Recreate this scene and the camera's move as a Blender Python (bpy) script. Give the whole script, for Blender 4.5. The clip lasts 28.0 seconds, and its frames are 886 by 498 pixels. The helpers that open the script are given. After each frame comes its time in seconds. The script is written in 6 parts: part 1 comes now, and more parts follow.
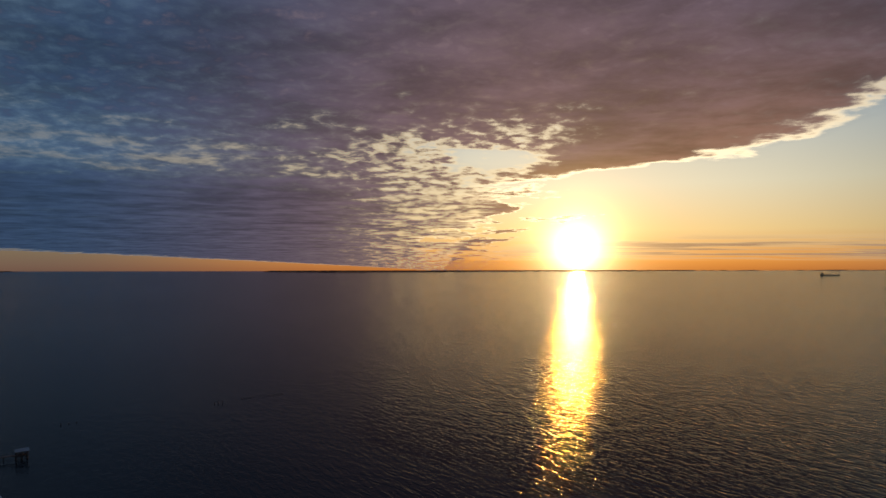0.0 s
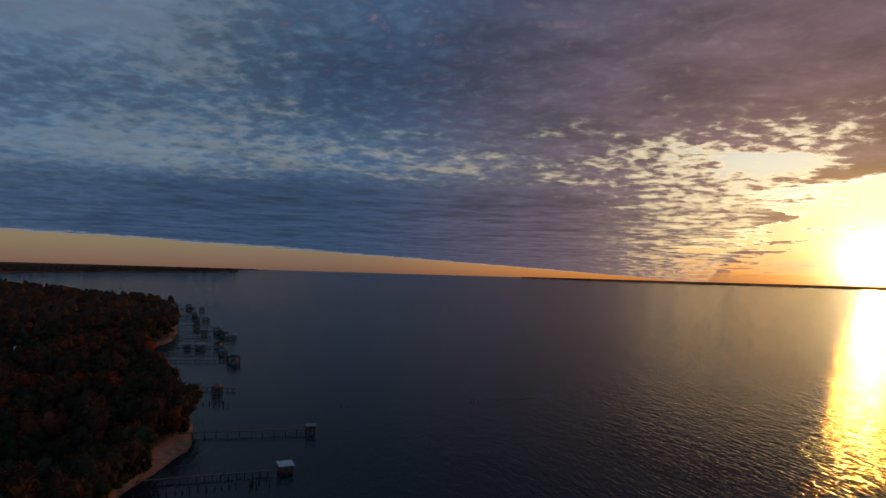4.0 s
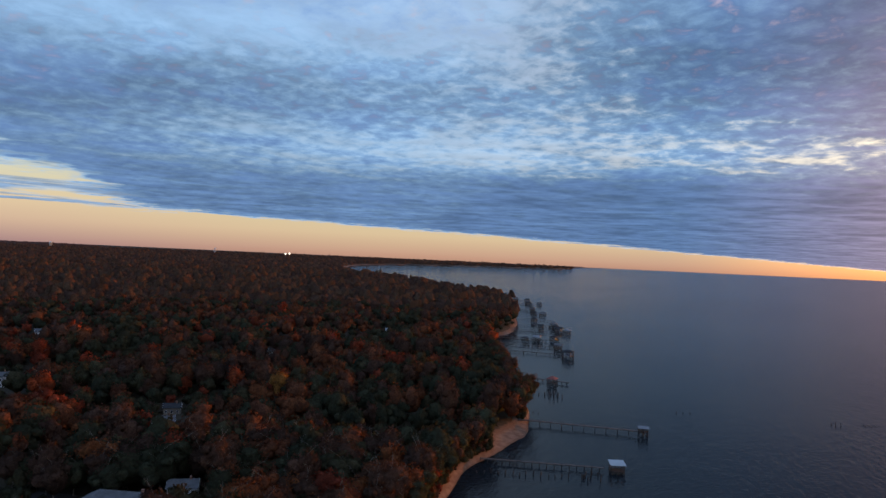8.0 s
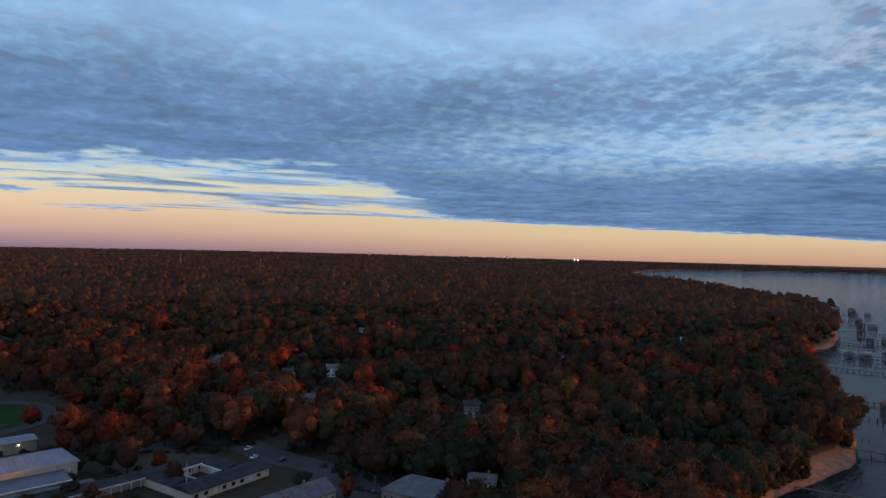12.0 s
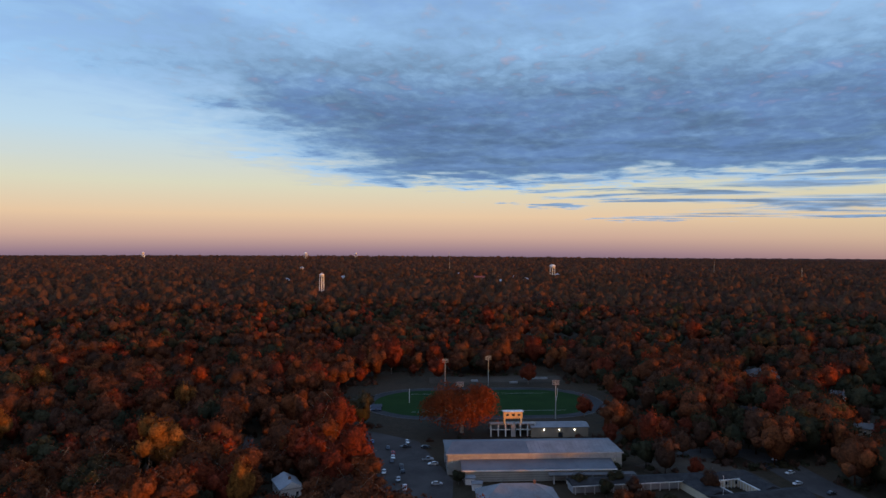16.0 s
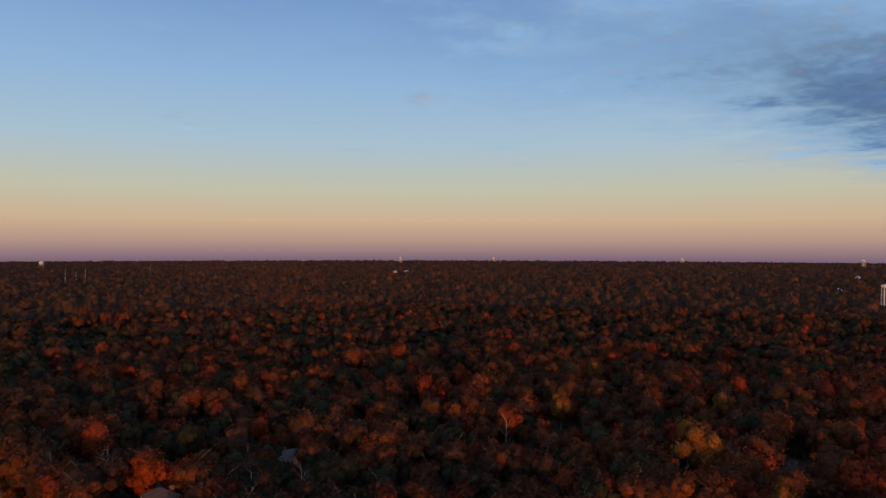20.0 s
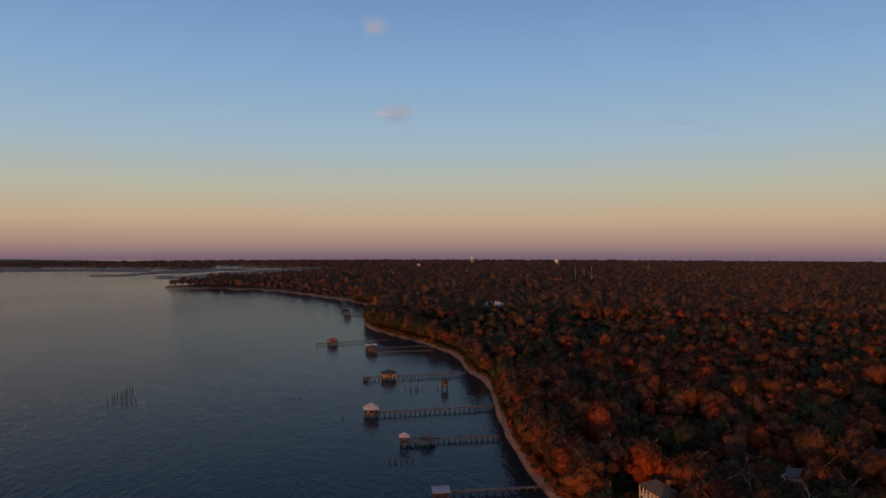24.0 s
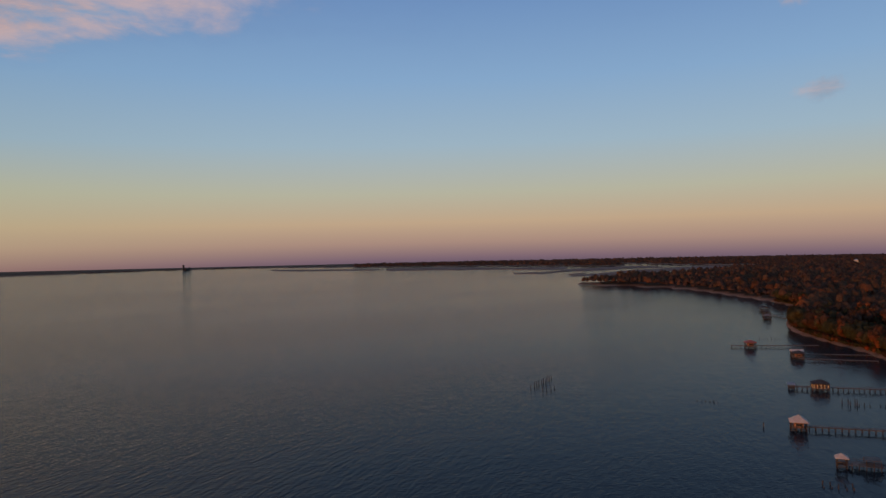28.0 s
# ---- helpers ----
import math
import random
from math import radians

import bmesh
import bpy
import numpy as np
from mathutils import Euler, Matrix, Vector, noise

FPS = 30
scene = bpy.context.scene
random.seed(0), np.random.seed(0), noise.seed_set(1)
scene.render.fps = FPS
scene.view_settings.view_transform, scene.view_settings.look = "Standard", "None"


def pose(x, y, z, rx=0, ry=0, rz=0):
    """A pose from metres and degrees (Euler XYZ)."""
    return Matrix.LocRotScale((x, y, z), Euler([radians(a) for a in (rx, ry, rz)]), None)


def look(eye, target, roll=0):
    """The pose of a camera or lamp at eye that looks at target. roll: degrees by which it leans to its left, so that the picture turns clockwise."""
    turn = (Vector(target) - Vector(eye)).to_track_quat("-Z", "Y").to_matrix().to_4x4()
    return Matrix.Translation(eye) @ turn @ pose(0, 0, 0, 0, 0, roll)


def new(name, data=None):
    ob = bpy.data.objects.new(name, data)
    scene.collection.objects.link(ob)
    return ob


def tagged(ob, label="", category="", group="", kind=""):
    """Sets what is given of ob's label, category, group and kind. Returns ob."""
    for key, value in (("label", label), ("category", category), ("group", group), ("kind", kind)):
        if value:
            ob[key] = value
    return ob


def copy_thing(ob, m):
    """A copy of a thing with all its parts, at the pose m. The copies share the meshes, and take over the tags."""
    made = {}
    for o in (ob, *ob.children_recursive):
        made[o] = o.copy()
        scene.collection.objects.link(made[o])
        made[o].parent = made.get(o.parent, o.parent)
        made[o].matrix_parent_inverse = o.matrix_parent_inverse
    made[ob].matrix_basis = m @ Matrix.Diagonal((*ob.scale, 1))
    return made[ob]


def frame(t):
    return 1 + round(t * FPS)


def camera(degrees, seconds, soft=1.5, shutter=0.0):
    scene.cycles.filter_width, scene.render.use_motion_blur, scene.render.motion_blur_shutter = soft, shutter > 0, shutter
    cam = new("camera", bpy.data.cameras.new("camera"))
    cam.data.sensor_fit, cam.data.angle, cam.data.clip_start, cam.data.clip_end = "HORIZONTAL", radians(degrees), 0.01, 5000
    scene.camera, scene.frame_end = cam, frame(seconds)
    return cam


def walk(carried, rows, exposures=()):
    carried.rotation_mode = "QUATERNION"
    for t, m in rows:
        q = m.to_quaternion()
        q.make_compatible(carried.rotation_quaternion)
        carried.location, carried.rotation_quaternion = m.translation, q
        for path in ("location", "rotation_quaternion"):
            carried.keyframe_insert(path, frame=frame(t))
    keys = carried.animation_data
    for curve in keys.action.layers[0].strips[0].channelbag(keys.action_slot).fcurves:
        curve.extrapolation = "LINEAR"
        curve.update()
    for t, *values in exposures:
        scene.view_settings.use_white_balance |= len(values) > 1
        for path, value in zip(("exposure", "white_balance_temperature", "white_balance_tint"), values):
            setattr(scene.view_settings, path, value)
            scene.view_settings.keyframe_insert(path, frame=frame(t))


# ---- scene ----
EYE = 105.0  # height of the hovering camera over the bay
cam = camera(65.04, 28.0)
PATH = [
    (0, pose(0, 0, EYE, 90.60, 0.09, 0.00)),
    (0.5, pose(0, 0, EYE, 90.72, -0.16, -0.21)),
    (1, pose(0, 0, EYE, 90.87, -0.36, -0.51)),
    (1.5, pose(0, 0, EYE, 90.95, -0.51, -0.77)),
    (2, pose(0, 0, EYE, 91.14, -0.55, 0.03)),
    (2.5, pose(0, 0, EYE, 91.19, -0.70, 2.95)),
    (3, pose(0, 0, EYE, 91.17, -1.14, 8.87)),
    (3.5, pose(0, 0, EYE, 91.09, -1.38, 14.88)),
    (4, pose(0, 0, EYE, 90.94, -1.65, 20.79)),
    (4.5, pose(0, 0, EYE, 90.89, -1.98, 24.17)),
    (6.5, pose(0, 0, EYE, 90.26, -2.75, 38.35)),
    (7, pose(0, 0, EYE, 90.09, -2.73, 41.78)),
    (7.5, pose(0, 0, EYE, 89.95, -2.66, 44.33)),
    (8, pose(0, 0, EYE, 89.79, -2.60, 47.87)),
    (8.5, pose(0, 0, EYE, 89.69, -2.48, 50.74)),
    (9, pose(0, 0, EYE, 89.63, -2.39, 54.42)),
    (9.5, pose(0, 0, EYE, 89.59, -2.28, 57.25)),
    (10, pose(0, 0, EYE, 89.54, -2.12, 60.58)),
    (10.5, pose(0, 0, EYE, 89.56, -2.01, 62.80)),
    (11, pose(0, 0, EYE, 89.54, -1.82, 65.86)),
    (11.5, pose(0, 0, EYE, 89.51, -1.65, 68.49)),
    (13.5, pose(0, 0, EYE, 89.25, -1.01, 85.81)),
    (14, pose(0, 0, EYE, 89.25, -0.85, 92.94)),
    (14.5, pose(0, 0, EYE, 89.20, -0.50, 98.63)),
    (15, pose(0, 0, EYE, 89.31, -0.43, 103.47)),
    (15.5, pose(0, 0, EYE, 89.36, -0.32, 107.74)),
    (16, pose(0, 0, EYE, 89.45, -0.39, 113.35)),
    (16.5, pose(0, 0, EYE, 89.51, -0.37, 117.77)),
    (17, pose(0, 0, EYE, 89.64, -0.31, 123.21)),
    (17.5, pose(0, 0, EYE, 89.69, -0.30, 126.65)),
    (18, pose(0, 0, EYE, 89.71, -0.30, 131.32)),
    (18.5, pose(0, 0, EYE, 89.75, -0.21, 135.44)),
    (19, pose(0, 0, EYE, 89.76, -0.12, 142.12)),
    (19.5, pose(0, 0, EYE, 89.77, -0.14, 148.06)),
    (20, pose(0, 0, EYE, 89.79, -0.11, 155.67)),
    (20.5, pose(0, 0, EYE, 89.78, -0.13, 161.79)),
    (21, pose(0, 0, EYE, 89.75, -0.19, 169.13)),
    (21.5, pose(0, 0, EYE, 89.71, -0.20, 174.40)),
    (22, pose(0, 0, EYE, 89.68, -0.31, 180.94)),
    (22.5, pose(0, 0, EYE, 89.68, -0.21, 184.60)),
    (24.5, pose(0, 0, EYE, 89.71, 0.05, 198.97)),
    (25, pose(0, 0, EYE, 89.68, 0.18, 202.81)),
    (25.5, pose(0, 0, EYE, 89.65, 0.28, 206.04)),
    (26, pose(0, 0, EYE, 89.65, 0.53, 210.31)),
    (26.5, pose(0, 0, EYE, 89.65, 0.65, 214.00)),
    (27, pose(0, 0, EYE, 89.71, 0.90, 218.59)),
    (27.5, pose(0, 0, EYE, 89.74, 1.00, 222.44)),
    (28, pose(0, 0, EYE, 89.90, 1.33, 227.71)),
]
EXPOSURES = [(0, -1.46), (3, -1.46), (4.5, -1.05), (6.5, -0.05), (8, 0.28), (11, 0.28), (15, 0.28), (17.5, 0.12), (20, -0.15), (28, -0.36)]
walk(cam, PATH, EXPOSURES)

# ---- sky and sun ----
SUN_AZ, SUN_EL = radians(10.9), radians(3.5)  # to the right of straight ahead at the start
SUN_DIR = Vector((math.sin(SUN_AZ) * math.cos(SUN_EL), math.cos(SUN_AZ) * math.cos(SUN_EL), math.sin(SUN_EL)))
GLOW_DIR = Vector((math.sin(SUN_AZ), math.cos(SUN_AZ), 0.011)).normalized()


class Nodes:
    """Short hand for node trees."""

    def __init__(self, tree):
        self.tree = tree
        tree.nodes.clear()

    def add(self, kind, **props):
        n = self.tree.nodes.new(kind)
        for k, v in props.items():
            setattr(n, k, v)
        return n

    def put(self, value, socket):
        if isinstance(value, bpy.types.NodeSocket):
            self.tree.links.new(value, socket)
        elif value is not None:
            socket.default_value = value

    def m(self, op, a, b=None, c=None, clamp=False):
        n = self.add("ShaderNodeMath", operation=op, use_clamp=clamp)
        for v, s in zip((a, b, c), n.inputs):
            self.put(v, s)
        return n.outputs[0]

    def v(self, op, a, b=None):
        n = self.add("ShaderNodeVectorMath", operation=op)
        self.put(a, n.inputs[0])
        self.put(b, n.inputs[1])
        return n.outputs["Value"] if op in ("DOT_PRODUCT", "LENGTH", "DISTANCE") else n.outputs[0]

    def xyz(self, x, y, z):
        n = self.add("ShaderNodeCombineXYZ")
        for v, s in zip((x, y, z), n.inputs):
            self.put(v, s)
        return n.outputs[0]

    def split(self, vec):
        n = self.add("ShaderNodeSeparateXYZ")
        self.put(vec, n.inputs[0])
        return n.outputs

    def step(self, x, lo, hi, a=0.0, b=1.0):
        n = self.add("ShaderNodeMapRange", interpolation_type="SMOOTHSTEP")
        for v, s in zip((x, lo, hi, a, b), n.inputs):
            self.put(v, s)
        return n.outputs[0]

    def noise(self, vec, scale, detail=4.0, rough=0.5, distort=0.0, dims="3D"):
        n = self.add("ShaderNodeTexNoise", noise_dimensions=dims)
        self.put(vec, n.inputs["Vector"])
        for k, v in (("Scale", scale), ("Detail", detail), ("Roughness", rough), ("Distortion", distort)):
            self.put(v, n.inputs[k])
        return n.outputs[0]

    def mix(self, f, a, b, blend="MIX"):
        n = self.add("ShaderNodeMix", data_type="RGBA", blend_type=blend)
        self.put(f, n.inputs[0])
        self.put(a if isinstance(a, bpy.types.NodeSocket) else (*a, 1), n.inputs[6])
        self.put(b if isinstance(b, bpy.types.NodeSocket) else (*b, 1), n.inputs[7])
        return n.outputs[2]

    def ramp(self, x, stops, smooth=False):
        n = self.add("ShaderNodeValToRGB")
        r = n.color_ramp
        r.interpolation = "EASE" if smooth else "LINEAR"
        while len(r.elements) < len(stops):
            r.elements.new(0.5)
        for e, (p, c) in zip(r.elements, stops):
            e.position, e.color = p, (*c, 1)
        self.put(x, n.inputs[0])
        return n.outputs[0]


def lin(r, g, b):
    """A colour from 0 to 255, as linear light."""
    return tuple(((c / 255 + 0.055) / 1.055) ** 2.4 if c > 10 else c / 3295 for c in (r, g, b))


world = bpy.data.worlds.new("sky")
scene.world = world
world.use_nodes = True
w = Nodes(world.node_tree)
ray_way = w.v("NORMALIZE", w.add("ShaderNodeTexCoord").outputs["Generated"])
dx, dy, dz = w.split(ray_way)
elev = w.m("MULTIPLY", w.m("ARCSINE", dz), 57.2958)  # degrees over the level
sun_cos = w.v("DOT_PRODUCT", ray_way, tuple(GLOW_DIR))
sun_ang = w.m("MULTIPLY", w.m("ARCCOSINE", w.m("MINIMUM", sun_cos, 1.0)), 57.2958)
near_sun = w.m("EXPONENT", w.m("DIVIDE", sun_ang, -16.0))
wide_sun = w.step(sun_ang, 42.0, 9.0)

# clear sky: pink belt at the horizon, then peach, pale yellow and blue
h01 = w.m("DIVIDE", w.m("ADD", elev, 1.5), 30.0, clamp=True)
clear_far = w.ramp(h01, [(0.0, lin(108, 92, 114)), (0.022, lin(142, 116, 130)), (0.065, lin(192, 158, 144)), (0.12, lin(218, 188, 156)), (0.2, lin(206, 204, 182)),
                         (0.33, lin(178, 204, 222)), (0.5, lin(152, 190, 230)), (0.75, lin(120, 159, 214)), (1.0, lin(88, 128, 192))])
clear_sun = w.ramp(h01, [(0.0, lin(190, 104, 46)), (0.04, lin(240, 158, 72)), (0.12, lin(250, 220, 158)), (0.24, lin(238, 233, 208)), (0.45, lin(198, 212, 220)),
                         (0.75, lin(100, 136, 186)), (1.0, lin(84, 124, 186))])
clear_sun = w.mix(1.0, clear_sun, (2.5, 2.4, 2.25), "MULTIPLY")
clear_side = w.ramp(h01, [(0.0, lin(186, 132, 116)), (0.03, lin(206, 164, 140)), (0.075, lin(222, 194, 158)), (0.13, lin(222, 205, 166)), (0.22, lin(212, 212, 184)),
                          (0.33, lin(178, 204, 222)), (0.5, lin(152, 190, 230)), (0.75, lin(120, 159, 214)), (1.0, lin(88, 128, 192))])
clear_side = w.mix(1.0, clear_side, (0.84, 0.86, 0.84), "MULTIPLY")
clear = w.mix(wide_sun, w.mix(w.step(sun_ang, 118.0, 62.0), clear_far, clear_side), clear_sun)
air = w.add("ShaderNodeTexSky", sky_type="NISHITA", sun_disc=False, sun_elevation=SUN_EL, sun_rotation=SUN_AZ, altitude=100.0, dust_density=2.0)
clear = w.mix(0.06, clear, w.mix(1.0, air.outputs[0], (0.1, 0.1, 0.1), "MULTIPLY"))

# one cloud deck on a level sheet far above
sheet = w.m("ADD", w.m("MAXIMUM", dz, -0.019), 0.0209)
px, py = w.m("DIVIDE", dx, sheet), w.m("DIVIDE", dy, sheet)
plan = w.xyz(px, py, 0.0)
far = w.v("LENGTH", plan)
turned = w.xyz(w.m("ADD", w.m("MULTIPLY", px, 0.82), w.m("MULTIPLY", py, 0.57)), w.m("SUBTRACT", w.m("MULTIPLY", py, 0.82), w.m("MULTIPLY", px, 0.57)), 0.0)
lofty = w.m("ADD", w.m("MAXIMUM", dz, -0.019), 0.17)  # the puffs stand up, so they flatten less towards the horizon
billow = w.xyz(w.m("DIVIDE", dx, lofty), w.m("DIVIDE", dy, lofty), 0.0)
n_big = w.noise(plan, 0.5, 5.0, 0.6)
n_mid = w.noise(plan, 1.5, 7.0, 0.6, 0.3)
puffs = w.add("ShaderNodeTexVoronoi", voronoi_dimensions="2D", feature="SMOOTH_F1")
w.put(w.v("ADD", billow, w.v("MULTIPLY", w.xyz(w.noise(billow, 7.0, 3.0, 0.55), w.noise(w.v("ADD", billow, (7.3, 2.1, 0.0)), 7.0, 3.0, 0.55), 0.0), (0.16, 0.16, 0.0))), puffs.inputs["Vector"])
puffs.inputs["Scale"].default_value, puffs.inputs["Smoothness"].default_value = 13.0, 0.5
n_cell = w.m("ADD", w.m("MULTIPLY", w.noise(billow, 12.0, 6.0, 0.6, 0.3), 0.85), w.m("MULTIPLY", w.m("SUBTRACT", 0.75, puffs.outputs["Distance"]), 0.14))
n_wide = w.noise(w.v("MULTIPLY", plan, (1.0, 0.45, 1.0)), 0.55, 6.0, 0.62, 0.2)
wob_mid = w.m("SUBTRACT", n_mid, 0.5)
wob = w.m("ADD", w.m("SUBTRACT", n_big, 0.5), wob_mid)
# edges of the deck, in units of its height
east_x = w.m("ADD", w.m("SUBTRACT", 2.7, w.step(py, 5.7, 7.8, 0.0, 1.3)), w.step(py, 2.5, -0.5, 0.0, 2.8))
edge_sun = w.m("ADD", w.m("SUBTRACT", east_x, px), w.m("ADD", w.m("MULTIPLY", wob, 0.9), w.m("MULTIPLY", w.m("SUBTRACT", n_wide, 0.5), w.m("MULTIPLY", far, w.step(py, 6.0, 11.0, 0.2, 0.75)))))
edge_north = w.m("ADD", w.m("SUBTRACT", w.m("ADD", py, 2.85), w.m("ADD", w.m("MULTIPLY", px, 0.25), w.m("MULTIPLY", w.m("MAXIMUM", px, 0.0), 0.4))), w.m("MULTIPLY", wob, 2.6))
south_x = w.m("ADD", w.step(py, 1.0, 6.5, 9.6, 18.5), w.m("MULTIPLY", wob, 6.0))
edge_south = w.m("ADD", px, south_x)
deck = w.m("MULTIPLY", w.m("MULTIPLY", w.step(edge_sun, -0.2, 0.55), w.step(edge_north, -0.7, 1.4)), w.step(edge_south, -0.6, 2.2))
# a rent beside the sun and thin stretches
hole_d = w.v("LENGTH", w.v("MULTIPLY", w.v("SUBTRACT", plan, (0.43, 6.2, 0.0)), (1.3, 1.05, 1.0)))
hole = w.step(w.m("ADD", hole_d, w.m("MULTIPLY", wob, 1.0)), 0.3, 0.85)
thin_d = w.v("LENGTH", w.v("MULTIPLY", w.v("SUBTRACT", turned, (-0.7, 6.2, 0.0)), (0.25, 0.5, 1.0)))
thin_patch = w.step(w.m("ADD", thin_d, w.m("MULTIPLY", wob, 1.6)), 0.1, 1.5, 0.62, 1.0)
low_sun = w.m("MULTIPLY", w.m("MULTIPLY", w.step(sun_ang, 27.0, 8.0), w.step(elev, 14.0, 8.0)), w.step(px, 1.25, 0.5))
thin_near = w.m("SUBTRACT", 1.0, w.m("MULTIPLY", low_sun, 0.42))
overhead = w.m("MAXIMUM", w.step(far, 1.7, 4.9, 0.28, 1.05), w.step(w.m("ADD", py, w.m("MULTIPLY", px, 0.75)), -0.8, 2.2, 0.25, 1.15))
thick = w.m("MULTIPLY", w.m("MULTIPLY", w.m("MULTIPLY", deck, hole), w.m("MULTIPLY", thin_patch, overhead)), thin_near)
close = w.m("MULTIPLY", w.step(far, 3.5, 11.0, 1.35, 0.5), w.step(py, 0.0, 3.5, 0.55, 1.0))
tex = w.m("ADD", w.m("MULTIPLY", w.m("SUBTRACT", n_cell, 0.5), close), w.m("ADD", w.m("MULTIPLY", wob_mid, 0.5), w.m("MULTIPLY", w.m("SUBTRACT", n_wide, 0.5), w.step(far, 3.0, 9.0, 0.1, 0.5))))
dens = w.m("ADD", thick, w.m("MULTIPLY", tex, w.m("ADD", 0.88, w.m("MULTIPLY", low_sun, 1.7))))
alpha = w.m("MULTIPLY", w.step(dens, 0.1, 0.95), w.step(deck, 0.02, 0.3))
# long low streaks under the southern edge and on the sunward side
strk = w.noise(w.v("MULTIPLY", plan, (0.34, 0.15, 1.0)), 1.0, 6.0, 0.58, 1.2)
in_south = w.m("MULTIPLY", w.m("MULTIPLY", w.step(w.m("ADD", px, w.m("MULTIPLY", wob, 6.0)), -23.0, -18.0), w.step(px, -6.0, -9.0)), w.m("MULTIPLY", w.step(w.m("ADD", py, w.m("MULTIPLY", wob, 6.0)), -7.5, -2.0), w.step(py, 9.0, 5.0)))
streak_s = w.m("MULTIPLY", w.step(w.m("MULTIPLY", strk, in_south), 0.46, 0.56), 0.95)
in_sun = w.m("MULTIPLY", w.m("MULTIPLY", w.step(py, 14.0, 26.0), w.step(px, 1.0, 5.0)), w.step(far, 75.0, 40.0))
streak_e = w.m("MULTIPLY", w.m("MULTIPLY", w.step(w.noise(w.v("MULTIPLY", plan, (0.1, 0.22, 1.0)), 1.0, 5.0, 0.6, 0.4), 0.41, 0.54), in_sun), 0.85)
# lone scraps over the northern woods
scrap_in = w.m("MULTIPLY", w.m("MULTIPLY", w.step(edge_north, -4.2, -2.2), w.step(far, 8.5, 5.0)), w.step(px, 0.8, -0.4))
scrap = w.m("MULTIPLY", w.m("MULTIPLY", w.step(w.noise(plan, 1.05, 6.0, 0.6, 0.2), 0.56, 0.70), scrap_in), 0.35)
veil = w.m("MULTIPLY", w.m("MULTIPLY", deck, hole), w.m("SUBTRACT", 0.62, w.m("MULTIPLY", near_sun, 0.9)), clamp=True)
# four small torn clouds, each by its bearing and height
for bearing, high, wide in ((199.0, 10.7, 1.9), (200.6, 17.4, 1.6), (157.0, 12.0, 2.1), (150.0, 17.2, 2.4)):
    b, e = radians(bearing), radians(high)
    apart = w.v("SUBTRACT", ray_way, (-math.sin(b) * math.cos(e), math.cos(b) * math.cos(e), math.sin(e)))
    puff = w.m("ADD", w.v("LENGTH", w.v("MULTIPLY", apart, (1.0, 1.0, 2.4))), w.m("MULTIPLY", w.m("SUBTRACT", w.noise(ray_way, 26.0, 5.0, 0.62), 0.5), 0.085))
    scrap = w.m("MAXIMUM", scrap, w.step(puff, radians(wide) * 1.2, radians(wide) * 0.15, 0.0, 0.62))
cover = w.m("MAXIMUM", w.m("MAXIMUM", alpha, streak_s), w.m("MAXIMUM", streak_e, scrap))

body = w.m("MAXIMUM", w.step(dens, 0.3, 1.2), w.m("MULTIPLY", w.m("MAXIMUM", streak_s, streak_e), 0.75))  # how thick the cloud is where it is seen
lit_cell = w.m("MULTIPLY", w.step(n_cell, 0.5, 0.74), w.step(far, 6.5, 2.5))
c_thin = w.mix(wide_sun, lin(148, 187, 219), lin(226, 190, 164))
c_thick = w.mix(wide_sun, lin(82, 109, 149), lin(170, 136, 142))
c_thick = w.mix(w.m("MULTIPLY", wide_sun, w.step(edge_sun, 2.0, 0.1, 0.0, 0.8)), c_thick, lin(214, 158, 122))
c_cloud = w.mix(body, c_thin, c_thick)
c_cloud = w.mix(w.m("MULTIPLY", lit_cell, 0.36), c_cloud, lin(206, 178, 182))
north_lit = w.m("MULTIPLY", w.m("MULTIPLY", w.step(edge_north, 3.6, 0.2), w.step(px, -0.2, 0.9)), w.step(n_mid, 0.36, 0.58, 0.1, 0.85))
c_cloud = w.mix(w.m("MAXIMUM", north_lit, w.m("MULTIPLY", w.m("MULTIPLY", scrap, w.step(deck, 0.3, 0.0)), 0.7)), c_cloud, lin(206, 172, 164))
uneven = w.step(w.m("ADD", w.m("MULTIPLY", n_mid, 0.6), w.m("MULTIPLY", n_big, 0.4)), 0.36, 0.64, 0.7, 1.35)
c_cloud = w.mix(1.0, c_cloud, w.xyz(uneven, uneven, uneven), "MULTIPLY")
rim = w.m("MULTIPLY", w.m("SUBTRACT", 1.0, w.m("MAXIMUM", w.step(dens, 0.4, 0.85), streak_e)), w.m("MULTIPLY", near_sun, 3.2, clamp=True))
c_cloud = w.mix(rim, c_cloud, (2.6, 1.9, 0.95))
sky = w.mix(cover, w.mix(veil, clear, lin(120, 152, 202)), c_cloud)
